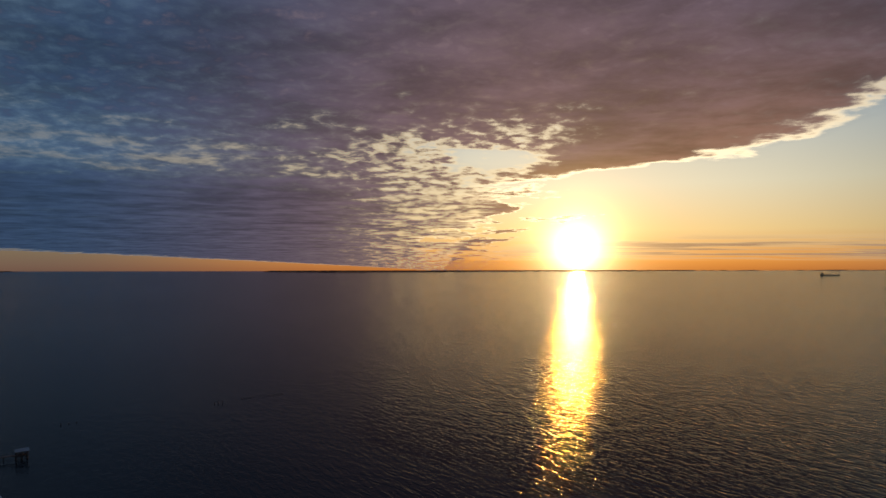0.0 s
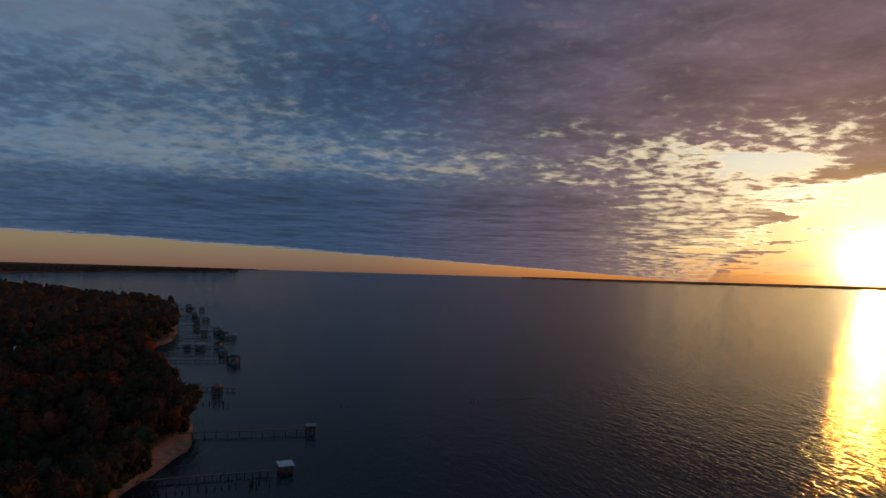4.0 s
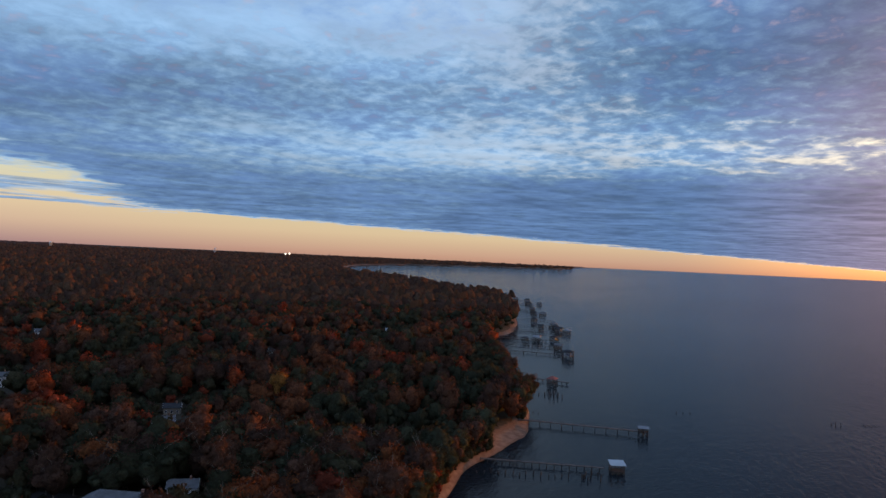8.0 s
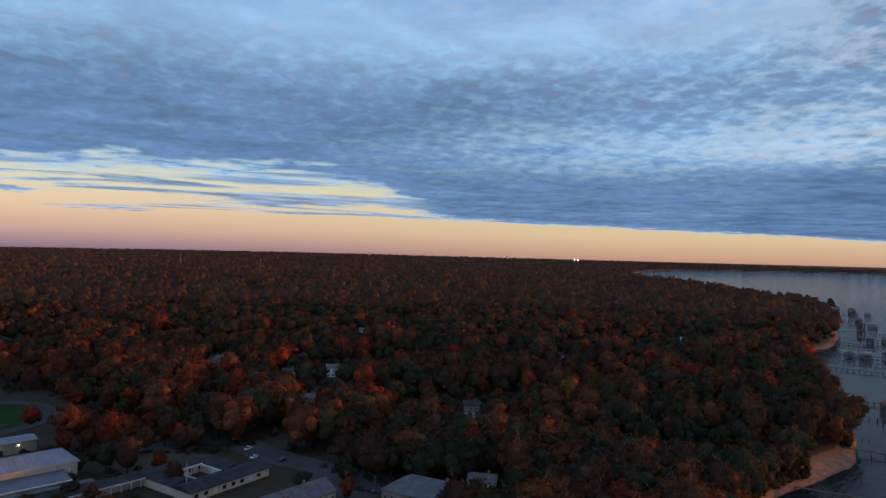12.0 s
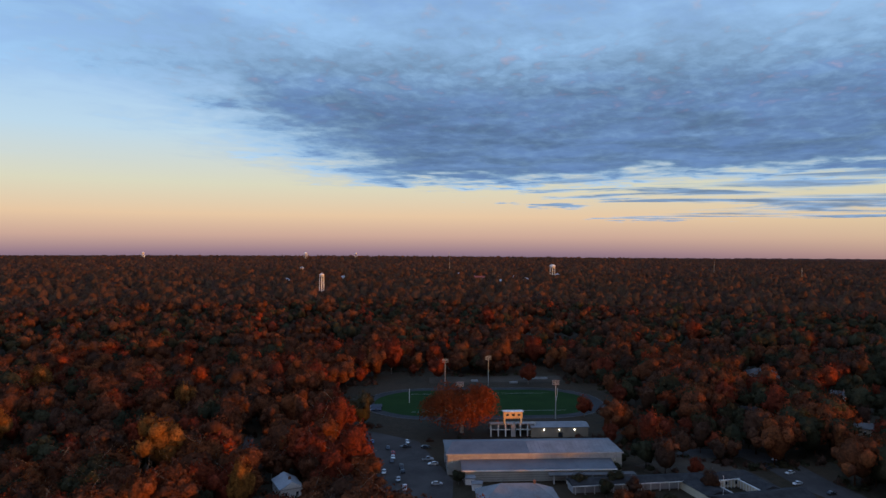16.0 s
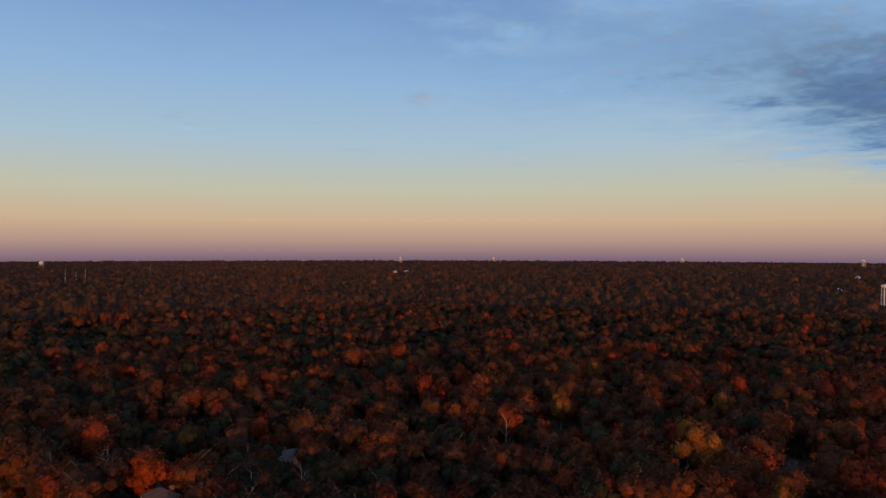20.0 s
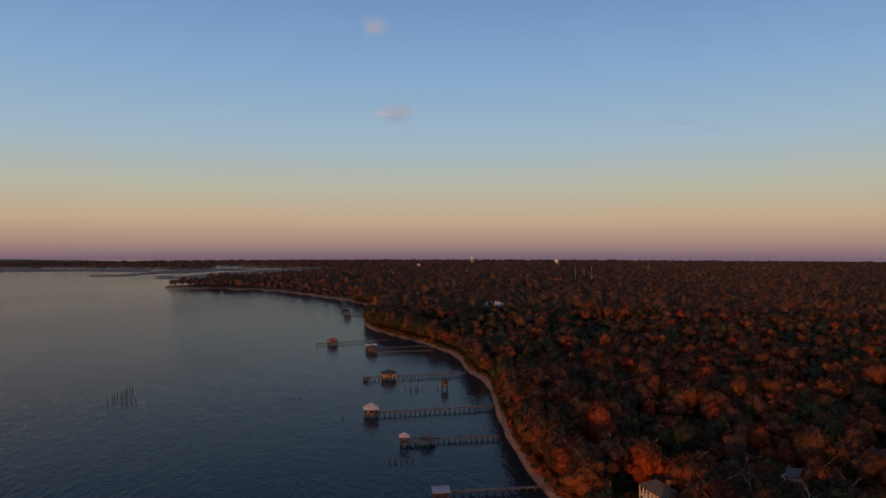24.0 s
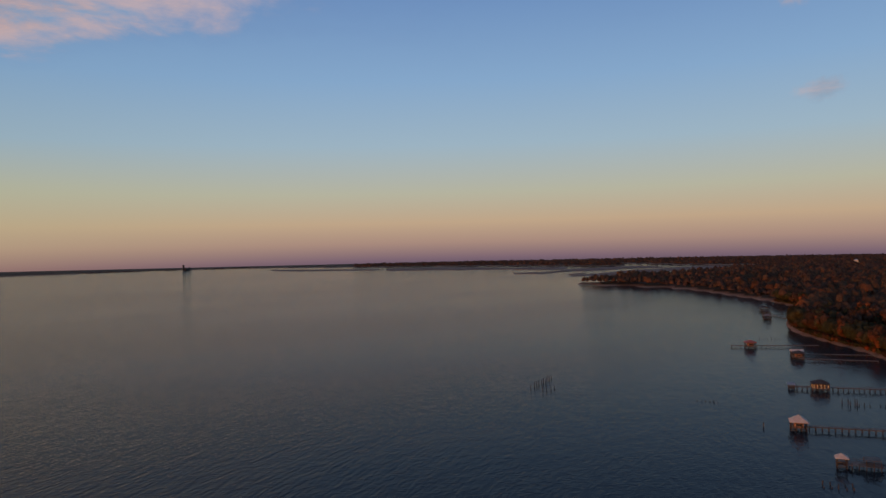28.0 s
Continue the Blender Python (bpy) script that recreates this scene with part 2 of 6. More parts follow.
# the sun's own blaze low over the water
blaze = w.m("MULTIPLY", w.m("EXPONENT", w.m("DIVIDE", sun_ang, -1.1)), 26.0)
halo = w.m("MULTIPLY", w.m("EXPONENT", w.m("DIVIDE", sun_ang, -4.2)), 2.4)
sky = w.mix(1.0, sky, w.mix(1.0, w.mix(1.0, (1.0, 0.78, 0.4), w.xyz(blaze, blaze, blaze), "MULTIPLY"), w.mix(1.0, (1.0, 0.55, 0.16), w.xyz(halo, halo, halo), "MULTIPLY"), "ADD"), "ADD")
lining = w.m("MULTIPLY", w.m("MULTIPLY", w.m("MULTIPLY", alpha, w.m("SUBTRACT", 1.0, alpha)), w.step(sun_ang, 38.0, 6.0, 0.0, 7.0)), w.step(edge_sun, 1.0, 0.1, 0.12, 1.0))  # thin edges that let the low sun through
sky = w.mix(1.0, sky, w.mix(1.0, (1.0, 0.8, 0.5), w.xyz(lining, lining, lining), "MULTIPLY"), "ADD")
bg = w.add("ShaderNodeBackground")
w.put(sky, bg.inputs[0])
bg.inputs[1].default_value = 1.0
w.put(bg.outputs[0], w.add("ShaderNodeOutputWorld").inputs[0])

sun_data = bpy.data.lights.new("sun", "SUN")
sun_data.energy, sun_data.angle, sun_data.color = 2.4, radians(0.8), (1.0, 0.335, 0.035)
sun = new("sun", sun_data)
sun.matrix_world = look(SUN_DIR * 500, (0, 0, 0))

# ---- materials ----
def material(name, build):
    mat = bpy.data.materials.new(name)
    mat.use_nodes = True
    k = Nodes(mat.node_tree)
    out = k.add("ShaderNodeOutputMaterial")
    k.put(build(k), out.inputs[0])
    return mat


def shader(k, colour, rough=0.8, bump=None, depth=0.02, metal=0.0, spec=0.3):
    b = k.add("ShaderNodeBsdfPrincipled")
    k.put(colour if isinstance(colour, bpy.types.NodeSocket) else (*colour, 1), b.inputs["Base Color"])
    k.put(rough, b.inputs["Roughness"])
    k.put(metal, b.inputs["Metallic"])
    k.put(spec, b.inputs["Specular IOR Level"])
    if bump is not None:
        n = k.add("ShaderNodeBump")
        n.inputs["Strength"].default_value, n.inputs["Distance"].default_value = 1.0, depth
        k.put(bump, n.inputs["Height"])
        k.put(n.outputs[0], b.inputs["Normal"])
    return b.outputs[0]


def spot(k):
    return k.add("ShaderNodeNewGeometry").outputs["Position"]


def grainy(name, a, b, scale, rough=0.8, fine=8.0, depth=0.02, metal=0.0, spec=0.3):
    """Two tones at two scales with fine relief."""
    def build(k):
        p = spot(k)
        big, small = k.noise(p, scale, 4.0, 0.6), k.noise(p, scale * fine, 4.0, 0.6)
        f = k.step(k.m("ADD", k.m("MULTIPLY", big, 0.65), k.m("MULTIPLY", small, 0.35)), 0.35, 0.65)
        return shader(k, k.mix(f, a, b), k.m("ADD", rough - 0.06, k.m("MULTIPLY", small, 0.12)), small, depth, metal, spec)
    return material(name, build)


def leaves(name, stops, by_object, spread=0.62):
    """Leaf colours: tree by tree, leaf by leaf, and drifting over the woods, with shade painted between leaf clusters.
    """
    def build(k):
        p = spot(k)
        drift = k.noise(p, 0.012, 3.0, 0.6)
        if by_object:
            pick = k.add("ShaderNodeObjectInfo").outputs["Random"]
        else:
            cell = k.add("ShaderNodeTexVoronoi", voronoi_dimensions="2D")
            k.put(p, cell.inputs["Vector"])
            cell.inputs["Scale"].default_value = 0.085
            pick = k.split(cell.outputs["Color"])[0]
        leaf = k.add("ShaderNodeNewGeometry").outputs["Random Per Island"]
        f = k.m("ADD", k.m("MULTIPLY", k.m("SUBTRACT", pick, 0.5), spread), k.m("ADD", k.m("MULTIPLY", drift, 0.5), 0.25), clamp=True)
        col = k.ramp(f, stops)
        col = k.mix(1.0, col, k.ramp(leaf, [(0.0, (0.72, 0.72, 0.72)), (1.0, (1.26, 1.22, 1.18))]), "MULTIPLY")
        # hollows between leaf clusters are darkened in colour, as the shade there
        leaf_gap = k.noise(p, 0.8, 4.0, 0.65)
        col = k.mix(k.step(leaf_gap, 0.38, 0.64, 0.0, 0.55), col, (0.035, 0.022, 0.014))
        way = k.add("ShaderNodeVectorTransform", vector_type="NORMAL", convert_from="OBJECT", convert_to="WORLD")
        k.put(k.add("ShaderNodeAttribute", attribute_name="leaf_out").outputs["Vector"], way.inputs[0])
        rough = k.add("ShaderNodeBump")
        rough.inputs["Strength"].default_value, rough.inputs["Distance"].default_value = 1.0, 0.9
        k.put(k.m("MULTIPLY", leaf_gap, -1.0), rough.inputs["Height"])
        k.put(way.outputs[0], rough.inputs["Normal"])
        d = k.add("ShaderNodeBsdfDiffuse")
        t = k.add("ShaderNodeBsdfTranslucent")
        k.put(rough.outputs[0], d.inputs["Normal"])
        k.put(col, d.inputs[0])
        k.put(col, t.inputs[0])
        x = k.add("ShaderNodeMixShader")
        x.inputs[0].default_value = 0.2
        k.put(d.outputs[0], x.inputs[1])
        k.put(t.outputs[0], x.inputs[2])
        return x.outputs[0]
    return material(name, build)


RUST = [(0.0, (0.11, 0.052, 0.034)), (0.35, (0.155, 0.06, 0.034)), (0.65, (0.21, 0.073, 0.034)), (1.0, (0.31, 0.1, 0.034))]
RED = [(0.0, (0.18, 0.05, 0.03)), (0.4, (0.27, 0.055, 0.03)), (0.7, (0.34, 0.072, 0.03)), (1.0, (0.4, 0.1, 0.03))]
GREEN = [(0.0, (0.042, 0.052, 0.034)), (0.5, (0.06, 0.062, 0.036)), (1.0, (0.095, 0.073, 0.038))]
GOLD = [(0.0, (0.26, 0.115, 0.035)), (0.5, (0.34, 0.15, 0.04)), (1.0, (0.42, 0.18, 0.045))]
BROWN = [(0.0, (0.078, 0.05, 0.041)), (0.5, (0.108, 0.059, 0.042)), (1.0, (0.155, 0.07, 0.043))]
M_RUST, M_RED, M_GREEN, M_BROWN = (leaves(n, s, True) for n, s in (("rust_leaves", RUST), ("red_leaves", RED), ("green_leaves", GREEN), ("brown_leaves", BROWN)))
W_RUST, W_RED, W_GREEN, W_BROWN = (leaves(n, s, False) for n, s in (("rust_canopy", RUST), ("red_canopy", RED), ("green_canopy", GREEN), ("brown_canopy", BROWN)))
FAR_RUST = [(0.0, (0.13, 0.06, 0.035)), (0.5, (0.18, 0.075, 0.038)), (1.0, (0.26, 0.095, 0.04))]
FAR_BROWN = [(0.0, (0.09, 0.06, 0.042)), (0.5, (0.125, 0.072, 0.045)), (1.0, (0.17, 0.085, 0.048))]
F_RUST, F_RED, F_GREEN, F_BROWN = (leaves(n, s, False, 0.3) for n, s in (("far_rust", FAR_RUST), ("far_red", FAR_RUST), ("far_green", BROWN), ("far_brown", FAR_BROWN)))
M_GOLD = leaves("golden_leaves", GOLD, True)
M_BARK = grainy("bark", (0.11, 0.085, 0.065), (0.26, 0.21, 0.17), 0.7, 0.9, 6.0, 0.04)
M_PALEBARK = grainy("pale_bark", (0.34, 0.27, 0.21), (0.5, 0.42, 0.34), 0.5, 0.9, 6.0, 0.03)
M_WOOD = grainy("weathered_wood", (0.06, 0.05, 0.044), (0.14, 0.12, 0.105), 0.4, 0.85, 9.0, 0.02)
M_PILE = grainy("piling_wood", (0.022, 0.018, 0.016), (0.07, 0.058, 0.05), 0.5, 0.9, 6.0, 0.03)
M_METAL = grainy("pale_metal_roof", (0.32, 0.335, 0.36), (0.44, 0.45, 0.475), 0.15, 0.5, 10.0, 0.01, 0.2, 0.5)
M_TIN = grainy("galvanised_roof", (0.17, 0.17, 0.18), (0.25, 0.25, 0.265), 0.15, 0.6, 10.0, 0.01, 0.2, 0.3)
M_BLUEROOF = grainy("blue_grey_roof", (0.1, 0.11, 0.13), (0.15, 0.16, 0.18), 0.12, 0.55, 10.0, 0.01, 0.1, 0.3)
M_SHINGLE = grainy("dark_shingles", (0.03, 0.03, 0.032), (0.06, 0.058, 0.06), 0.3, 0.95, 12.0, 0.02, 0.0, 0.06)
M_GREYROOF = grainy("grey_shingles", (0.1, 0.098, 0.1), (0.16, 0.155, 0.158), 0.3, 0.95, 12.0, 0.02, 0.0, 0.08)
M_TANROOF = grainy("tan_shingles", (0.38, 0.3, 0.25), (0.5, 0.41, 0.35), 0.3, 0.9, 12.0, 0.02, 0.0, 0.1)
M_BROWNROOF = grainy("brown_shingles", (0.085, 0.06, 0.046), (0.14, 0.1, 0.078), 0.3, 0.95, 12.0, 0.02, 0.0, 0.08)
M_REDROOF = grainy("red_roof", (0.2, 0.06, 0.05), (0.3, 0.09, 0.07), 0.3, 0.8, 12.0, 0.02)
M_WHITE = grainy("white_paint", (0.68, 0.67, 0.64), (0.82, 0.81, 0.79), 0.25, 0.55, 8.0, 0.004)
M_CREAM = grainy("cream_paint", (0.55, 0.48, 0.34), (0.68, 0.6, 0.44), 0.2, 0.6, 8.0, 0.004)
# pale press box paint with the orange of low sunlight put into it
M_SUN_TINTED = grainy("sun_tinted_paint", (0.62, 0.4, 0.19), (0.74, 0.5, 0.25), 0.2, 0.6, 8.0, 0.004)
M_TANWALL = grainy("tan_wall", (0.26, 0.22, 0.165), (0.35, 0.3, 0.225), 0.2, 0.75, 8.0, 0.01)
M_SIDING = grainy("pale_siding", (0.3, 0.29, 0.26), (0.39, 0.38, 0.34), 0.2, 0.7, 8.0, 0.01)
M_GREYWALL = grainy("grey_wall", (0.3, 0.3, 0.31), (0.42, 0.42, 0.43), 0.2, 0.7, 8.0, 0.01)
M_BRICK = grainy("brick_wall", (0.2, 0.1, 0.07), (0.32, 0.17, 0.12), 0.3, 0.85, 8.0, 0.01)
M_ASPHALT = grainy("asphalt", (0.055, 0.048, 0.046), (0.085, 0.076, 0.072), 0.08, 0.95, 20.0, 0.01, 0.0, 0.08)
M_CONCRETE = grainy("concrete", (0.28, 0.27, 0.26), (0.4, 0.39, 0.37), 0.12, 0.85, 12.0, 0.01)
M_TRACK = grainy("running_track", (0.02, 0.02, 0.022), (0.035, 0.035, 0.038), 0.1, 0.9, 12.0, 0.01)
M_TURF = grainy("playing_turf", (0.014, 0.036, 0.009), (0.02, 0.048, 0.012), 0.06, 0.95, 30.0, 0.02, 0.0, 0.05)
M_DIRT = grainy("bare_dirt", (0.055, 0.044, 0.034), (0.095, 0.073, 0.055), 0.06, 0.95, 14.0, 0.03, 0.0, 0.08)
M_MARSH = grainy("marsh_grass", (0.085, 0.05, 0.04), (0.16, 0.085, 0.062), 0.02, 0.95, 14.0, 0.1)
M_FARWOODS = grainy("far_canopy", (0.07, 0.036, 0.028), (0.11, 0.055, 0.04), 0.02, 0.95, 6.0, 0.4, 0.0, 0.0)
M_NAVY = grainy("navy_cover", (0.012, 0.014, 0.028), (0.022, 0.025, 0.045), 0.3, 0.6, 8.0, 0.02)
M_STEEL = grainy("steel", (0.3, 0.3, 0.3), (0.42, 0.42, 0.42), 0.4, 0.45, 8.0, 0.005, 0.7, 0.5)
M_GLASS = grainy("window_glass", (0.02, 0.024, 0.03), (0.035, 0.04, 0.05), 0.3, 0.08, 4.0, 0.001, 0.0, 0.7)
M_RUBBER = grainy("tyre_rubber", (0.015, 0.015, 0.015), (0.03, 0.03, 0.03), 1.0, 0.9)
M_PAINTS = {n: grainy("car_" + n, tuple(c * 0.92 for c in col), col, 0.8, 0.25, 6.0, 0.001, 0.1, 0.6) for n, col in (
    ("white", (0.72, 0.72, 0.72)), ("silver", (0.42, 0.43, 0.45)), ("dark", (0.035, 0.037, 0.045)), ("red", (0.32, 0.03, 0.03)), ("blue", (0.06, 0.09, 0.18)))}


def lamp_glow(k):
    e = k.add("ShaderNodeEmission")
    e.inputs[0].default_value, e.inputs[1].default_value = (1.0, 0.96, 0.86, 1), 6.0
    return e.outputs[0]


M_LAMP = material("lit_lamp", lamp_glow)


def ground_look(k):
    p = spot(k)
    z = k.split(p)[2]
    n1, n2, n3 = k.noise(p, 0.018, 5.0, 0.6), k.noise(p, 0.25, 5.0, 0.65), k.noise(p, 2.2, 4.0, 0.6)
    litter = k.mix(k.step(n1, 0.38, 0.62), (0.03, 0.024, 0.014), (0.05, 0.033, 0.019))
    litter = k.mix(k.step(n2, 0.4, 0.7, 0.0, 0.6), litter, (0.066, 0.042, 0.025))
    sand = k.mix(k.step(n2, 0.35, 0.65), (0.17, 0.09, 0.058), (0.27, 0.165, 0.112))
    sand = k.mix(k.step(k.m("ADD", z, k.m("MULTIPLY", n2, 0.3)), 0.55, 0.2), sand, (0.14, 0.08, 0.052))
    bank = k.mix(k.step(n3, 0.4, 0.6), (0.14, 0.07, 0.045), (0.2, 0.11, 0.07))
    col = k.mix(k.step(k.m("ADD", z, k.m("MULTIPLY", n2, 1.2)), 1.6, 2.6), sand, bank)
    col = k.mix(k.step(k.m("ADD", z, k.m("MULTIPLY", n2, 2.4)), 3.6, 4.9), col, litter)
    return shader(k, col, 0.95, k.m("ADD", n3, k.m("MULTIPLY", n2, 2.0)), 0.12, 0.0, 0.15)


def water_look(k):
    p = spot(k)
    gust = k.step(k.noise(k.v("MULTIPLY", p, (1.0, 0.35, 1.0)), 0.0035, 4.0, 0.55), 0.36, 0.64)
    def wave(scale, stretch, spin, detail):
        c, s = math.cos(spin), math.sin(spin)
        x, y, _ = k.split(p)
        q = k.xyz(k.m("ADD", k.m("MULTIPLY", x, c), k.m("MULTIPLY", y, s)), k.m("MULTIPLY", k.m("SUBTRACT", k.m("MULTIPLY", y, c), k.m("MULTIPLY", x, s)), stretch), 0.0)
        return k.noise(q, scale, detail, 0.55, 0.35)
    swell = wave(0.1, 0.3, 0.6, 2.0)
    cross = wave(0.4, 0.26, 0.52, 2.0)
    chop = wave(0.85, 0.3, -0.48, 2.0)
    ripple = wave(2.2, 0.4, 0.1, 2.0)
    high = k.m("ADD", k.m("ADD", k.m("MULTIPLY", swell, 0.3), k.m("MULTIPLY", cross, 0.42)), k.m("ADD", k.m("MULTIPLY", chop, k.m("ADD", 0.12, k.m("MULTIPLY", gust, 0.07))), k.m("MULTIPLY", ripple, 0.018)))
    high = k.m("MULTIPLY", high, k.step(k.add("ShaderNodeAttribute", attribute_name="fetch").outputs["Fac"], 0.0, 1.0, 0.5, 1.0))
    n = k.add("ShaderNodeBump")
    n.inputs["Strength"].default_value, n.inputs["Distance"].default_value = 1.0, 1.25
    k.put(high, n.inputs["Height"])
    deep, gloss, fres, x = k.add("ShaderNodeBsdfDiffuse"), k.add("ShaderNodeBsdfGlossy", distribution="BECKMANN"), k.add("ShaderNodeFresnel"), k.add("ShaderNodeMixShader")
    deep.inputs[0].default_value = (0.014, 0.019, 0.023, 1)
    gloss.inputs[0].default_value = (0.94, 0.9, 0.86, 1)
    k.put(k.m("ADD", 0.07, k.m("MULTIPLY", gust, 0.02)), gloss.inputs["Roughness"])
    fres.inputs[0].default_value = 1.333
    for node in (gloss, fres, deep):
        k.put(n.outputs[0], node.inputs["Normal"])
    k.put(k.m("MULTIPLY", fres.outputs[0], k.m("ADD", 0.39, k.m("MULTIPLY", fres.outputs[0], 0.35))), x.inputs[0])
    k.put(deep.outputs[0], x.inputs[1])
    k.put(gloss.outputs[0], x.inputs[2])
    return x.outputs[0]


M_GROUND, M_WATER = material("woodland_ground", ground_look), material("bay_water", water_look)


# ---- mesh tools ----
class Geo:
    """Collects vertices and faces of one mesh."""

    def __init__(self):
        self.v, self.f = [], []

    def add(self, verts, faces):
        n = len(self.v)
        self.v += [tuple(p) for p in verts]
        self.f += [tuple(i + n for i in q) for q in faces]
        return self

    def box(self, x0, y0, z0, x1, y1, z1):
        return self.add([(x, y, z) for z in (z0, z1) for x, y in ((x0, y0), (x1, y0), (x1, y1), (x0, y1))],
                        [(3, 2, 1, 0), (4, 5, 6, 7), (0, 1, 5, 4), (1, 2, 6, 5), (2, 3, 7, 6), (3, 0, 4, 7)])

    def tube(self, a, b, r0, r1=None, n=6):
        a, b = Vector(a), Vector(b)
        r1 = r0 if r1 is None else r1
        q = (b - a).to_track_quat("Z", "Y")
        ring = [q @ Vector((math.cos(2 * math.pi * i / n), math.sin(2 * math.pi * i / n), 0)) for i in range(n)]
        return self.add([a + c * r0 for c in ring] + [b + c * r1 for c in ring],
                        [(i, (i + 1) % n, n + (i + 1) % n, n + i) for i in range(n)] + [tuple(range(n - 1, -1, -1)), tuple(range(n, 2 * n))])

    def slab(self, poly, z0, z1):
        n = len(poly)
        return self.add([(x, y, z0) for x, y in poly] + [(x, y, z1) for x, y in poly],
                        [tuple(range(n - 1, -1, -1)), tuple(range(n, 2 * n))] + [(i, (i + 1) % n, n + (i + 1) % n, n + i) for i in range(n)])

    def gable(self, x0, y0, x1, y1, z, rise, over=0.5, thick=0.25):
        """A ridge roof along x, as a solid with eaves."""
        x0, y0, x1, y1 = x0 - over, y0 - over, x1 + over, y1 + over
        ym = (y0 + y1) / 2
        self.add([(x0, y0, z), (x1, y0, z), (x1, y1, z), (x0, y1, z), (x0, y0, z + thick), (x1, y0, z + thick), (x1, y1, z + thick), (x0, y1, z + thick),
                  (x0, ym, z + rise + thick), (x1, ym, z + rise + thick)],
                 [(3, 2, 1, 0), (0, 1, 5, 4), (2, 3, 7, 6), (4, 5, 9, 8), (6, 7, 8, 9), (1, 2, 6, 9, 5), (3, 0, 4, 8, 7)])
        return self

    def hip(self, x0, y0, x1, y1, z, rise, over=0.6, thick=0.2):
        x0, y0, x1, y1 = x0 - over, y0 - over, x1 + over, y1 + over
        ym, run = (y0 + y1) / 2, min((y1 - y0) / 2, (x1 - x0) / 2 - 0.05)
        return self.add([(x0, y0, z), (x1, y0, z), (x1, y1, z), (x0, y1, z), (x0, y0, z + thick), (x1, y0, z + thick), (x1, y1, z + thick), (x0, y1, z + thick),
                         (x0 + run, ym, z + rise + thick), (x1 - run, ym, z + rise + thick)],
                        [(3, 2, 1, 0), (0, 1, 5, 4), (1, 2, 6, 5), (2, 3, 7, 6), (3, 0, 4, 7), (4, 5, 9, 8), (6, 7, 8, 9), (5, 6, 9), (7, 4, 8)])

    def mesh(self, name, mat, smooth=False):
        me = bpy.data.meshes.new(name)
        me.from_pydata(self.v, [], self.f)
        me.materials.append(mat)
        if smooth:
            me.shade_smooth()
        return me


def part(name, geo, mat, parent, label="", m=None, smooth=False):
    ob = new(name, geo.mesh(name, mat, smooth) if isinstance(geo, Geo) else geo)
    ob.parent = parent
    if m is not None:
        ob.matrix_basis = m
    return tagged(ob, label)


def thing(name, m, label, category, group=""):
    ob = new(name)
    ob.matrix_basis = m
    return tagged(ob, label, category, group)


def solid(name, geo, mat, label, category, kind="", m=None):
    ob = new(name, geo.mesh(name, mat))
    if m is not None:
        ob.matrix_basis = m
    return tagged(ob, label, category, kind=kind)


def raw_mesh(name, verts, tris, mat, smooth=False, outward=None):
    """A mesh from number arrays, for what is too large for lists."""
    me = bpy.data.meshes.new(name)
    me.vertices.add(len(verts))
    me.vertices.foreach_set("co", np.asarray(verts, np.float32).ravel())
    n = len(tris)
    me.loops.add(n * 3)
    me.loops.foreach_set("vertex_index", np.asarray(tris, np.int32).ravel())
    me.polygons.add(n)
    me.polygons.foreach_set("loop_start", np.arange(0, n * 3, 3, dtype=np.int32))
    me.polygons.foreach_set("loop_total", np.full(n, 3, np.int32))
    me.update(calc_edges=True)
    me.materials.append(mat)
    if smooth:
        me.shade_smooth()
    if outward is not None:  # which way the crown faces at each leaf
        me.attributes.new("leaf_out", "FLOAT_VECTOR", "POINT").data.foreach_set("vector", np.asarray(outward, np.float32).ravel())
    return me


def heading(x0, y0, x1, y1):
    return math.degrees(math.atan2(y1 - y0, x1 - x0))


# ---- shore, ground and water ----
LAND = 4.0
SHORE = [(-2642, 3417), (-2704, 3114), (-2797, 2737), (-2839, 2363), (-2723, 1991), (-2480, 1700), (-2020, 1370), (-1560, 1230), (-1230, 1140), (-960, 1040), (-767, 862), (-600, 672), (-560, 590), (-468, 501), (-388, 434), (-329, 376),
         (-297, 350), (-276, 327), (-257, 306), (-249, 282), (-240, 254), (-231, 229), (-208, 192), (-165, 110), (-120, 0), (-70, -130), (-1, -235), (36, -299), (61, -368), (79, -425), (101, -508), (137, -583),
         (160, -640), (214, -714), (256, -756), (320, -830), (368, -935), (418, -1112), (598, -1290), (826, -1452), (1104, -1480)]


def curved(points, n):
    """A smooth line through points, with small irregular bays."""
    out = []
    pts = [points[0]] + list(points) + [points[-1]]
    for i in range(1, len(pts) - 2):
        a, b, c, d = (Vector(q) for q in pts[i - 1:i + 3])
        for j in range(n):
            t = j / n
            p = 0.5 * ((2 * b) + (c - a) * t + (2 * a - 5 * b + 4 * c - d) * t * t + (3 * b - a - 3 * c + d) * t ** 3)
            out.append((p.x + 3.0 * noise.noise((p.x / 45, p.y / 45, 3)), p.y + 3.0 * noise.noise((p.x / 45, p.y / 45, 9))))
    return out + [points[-1]]


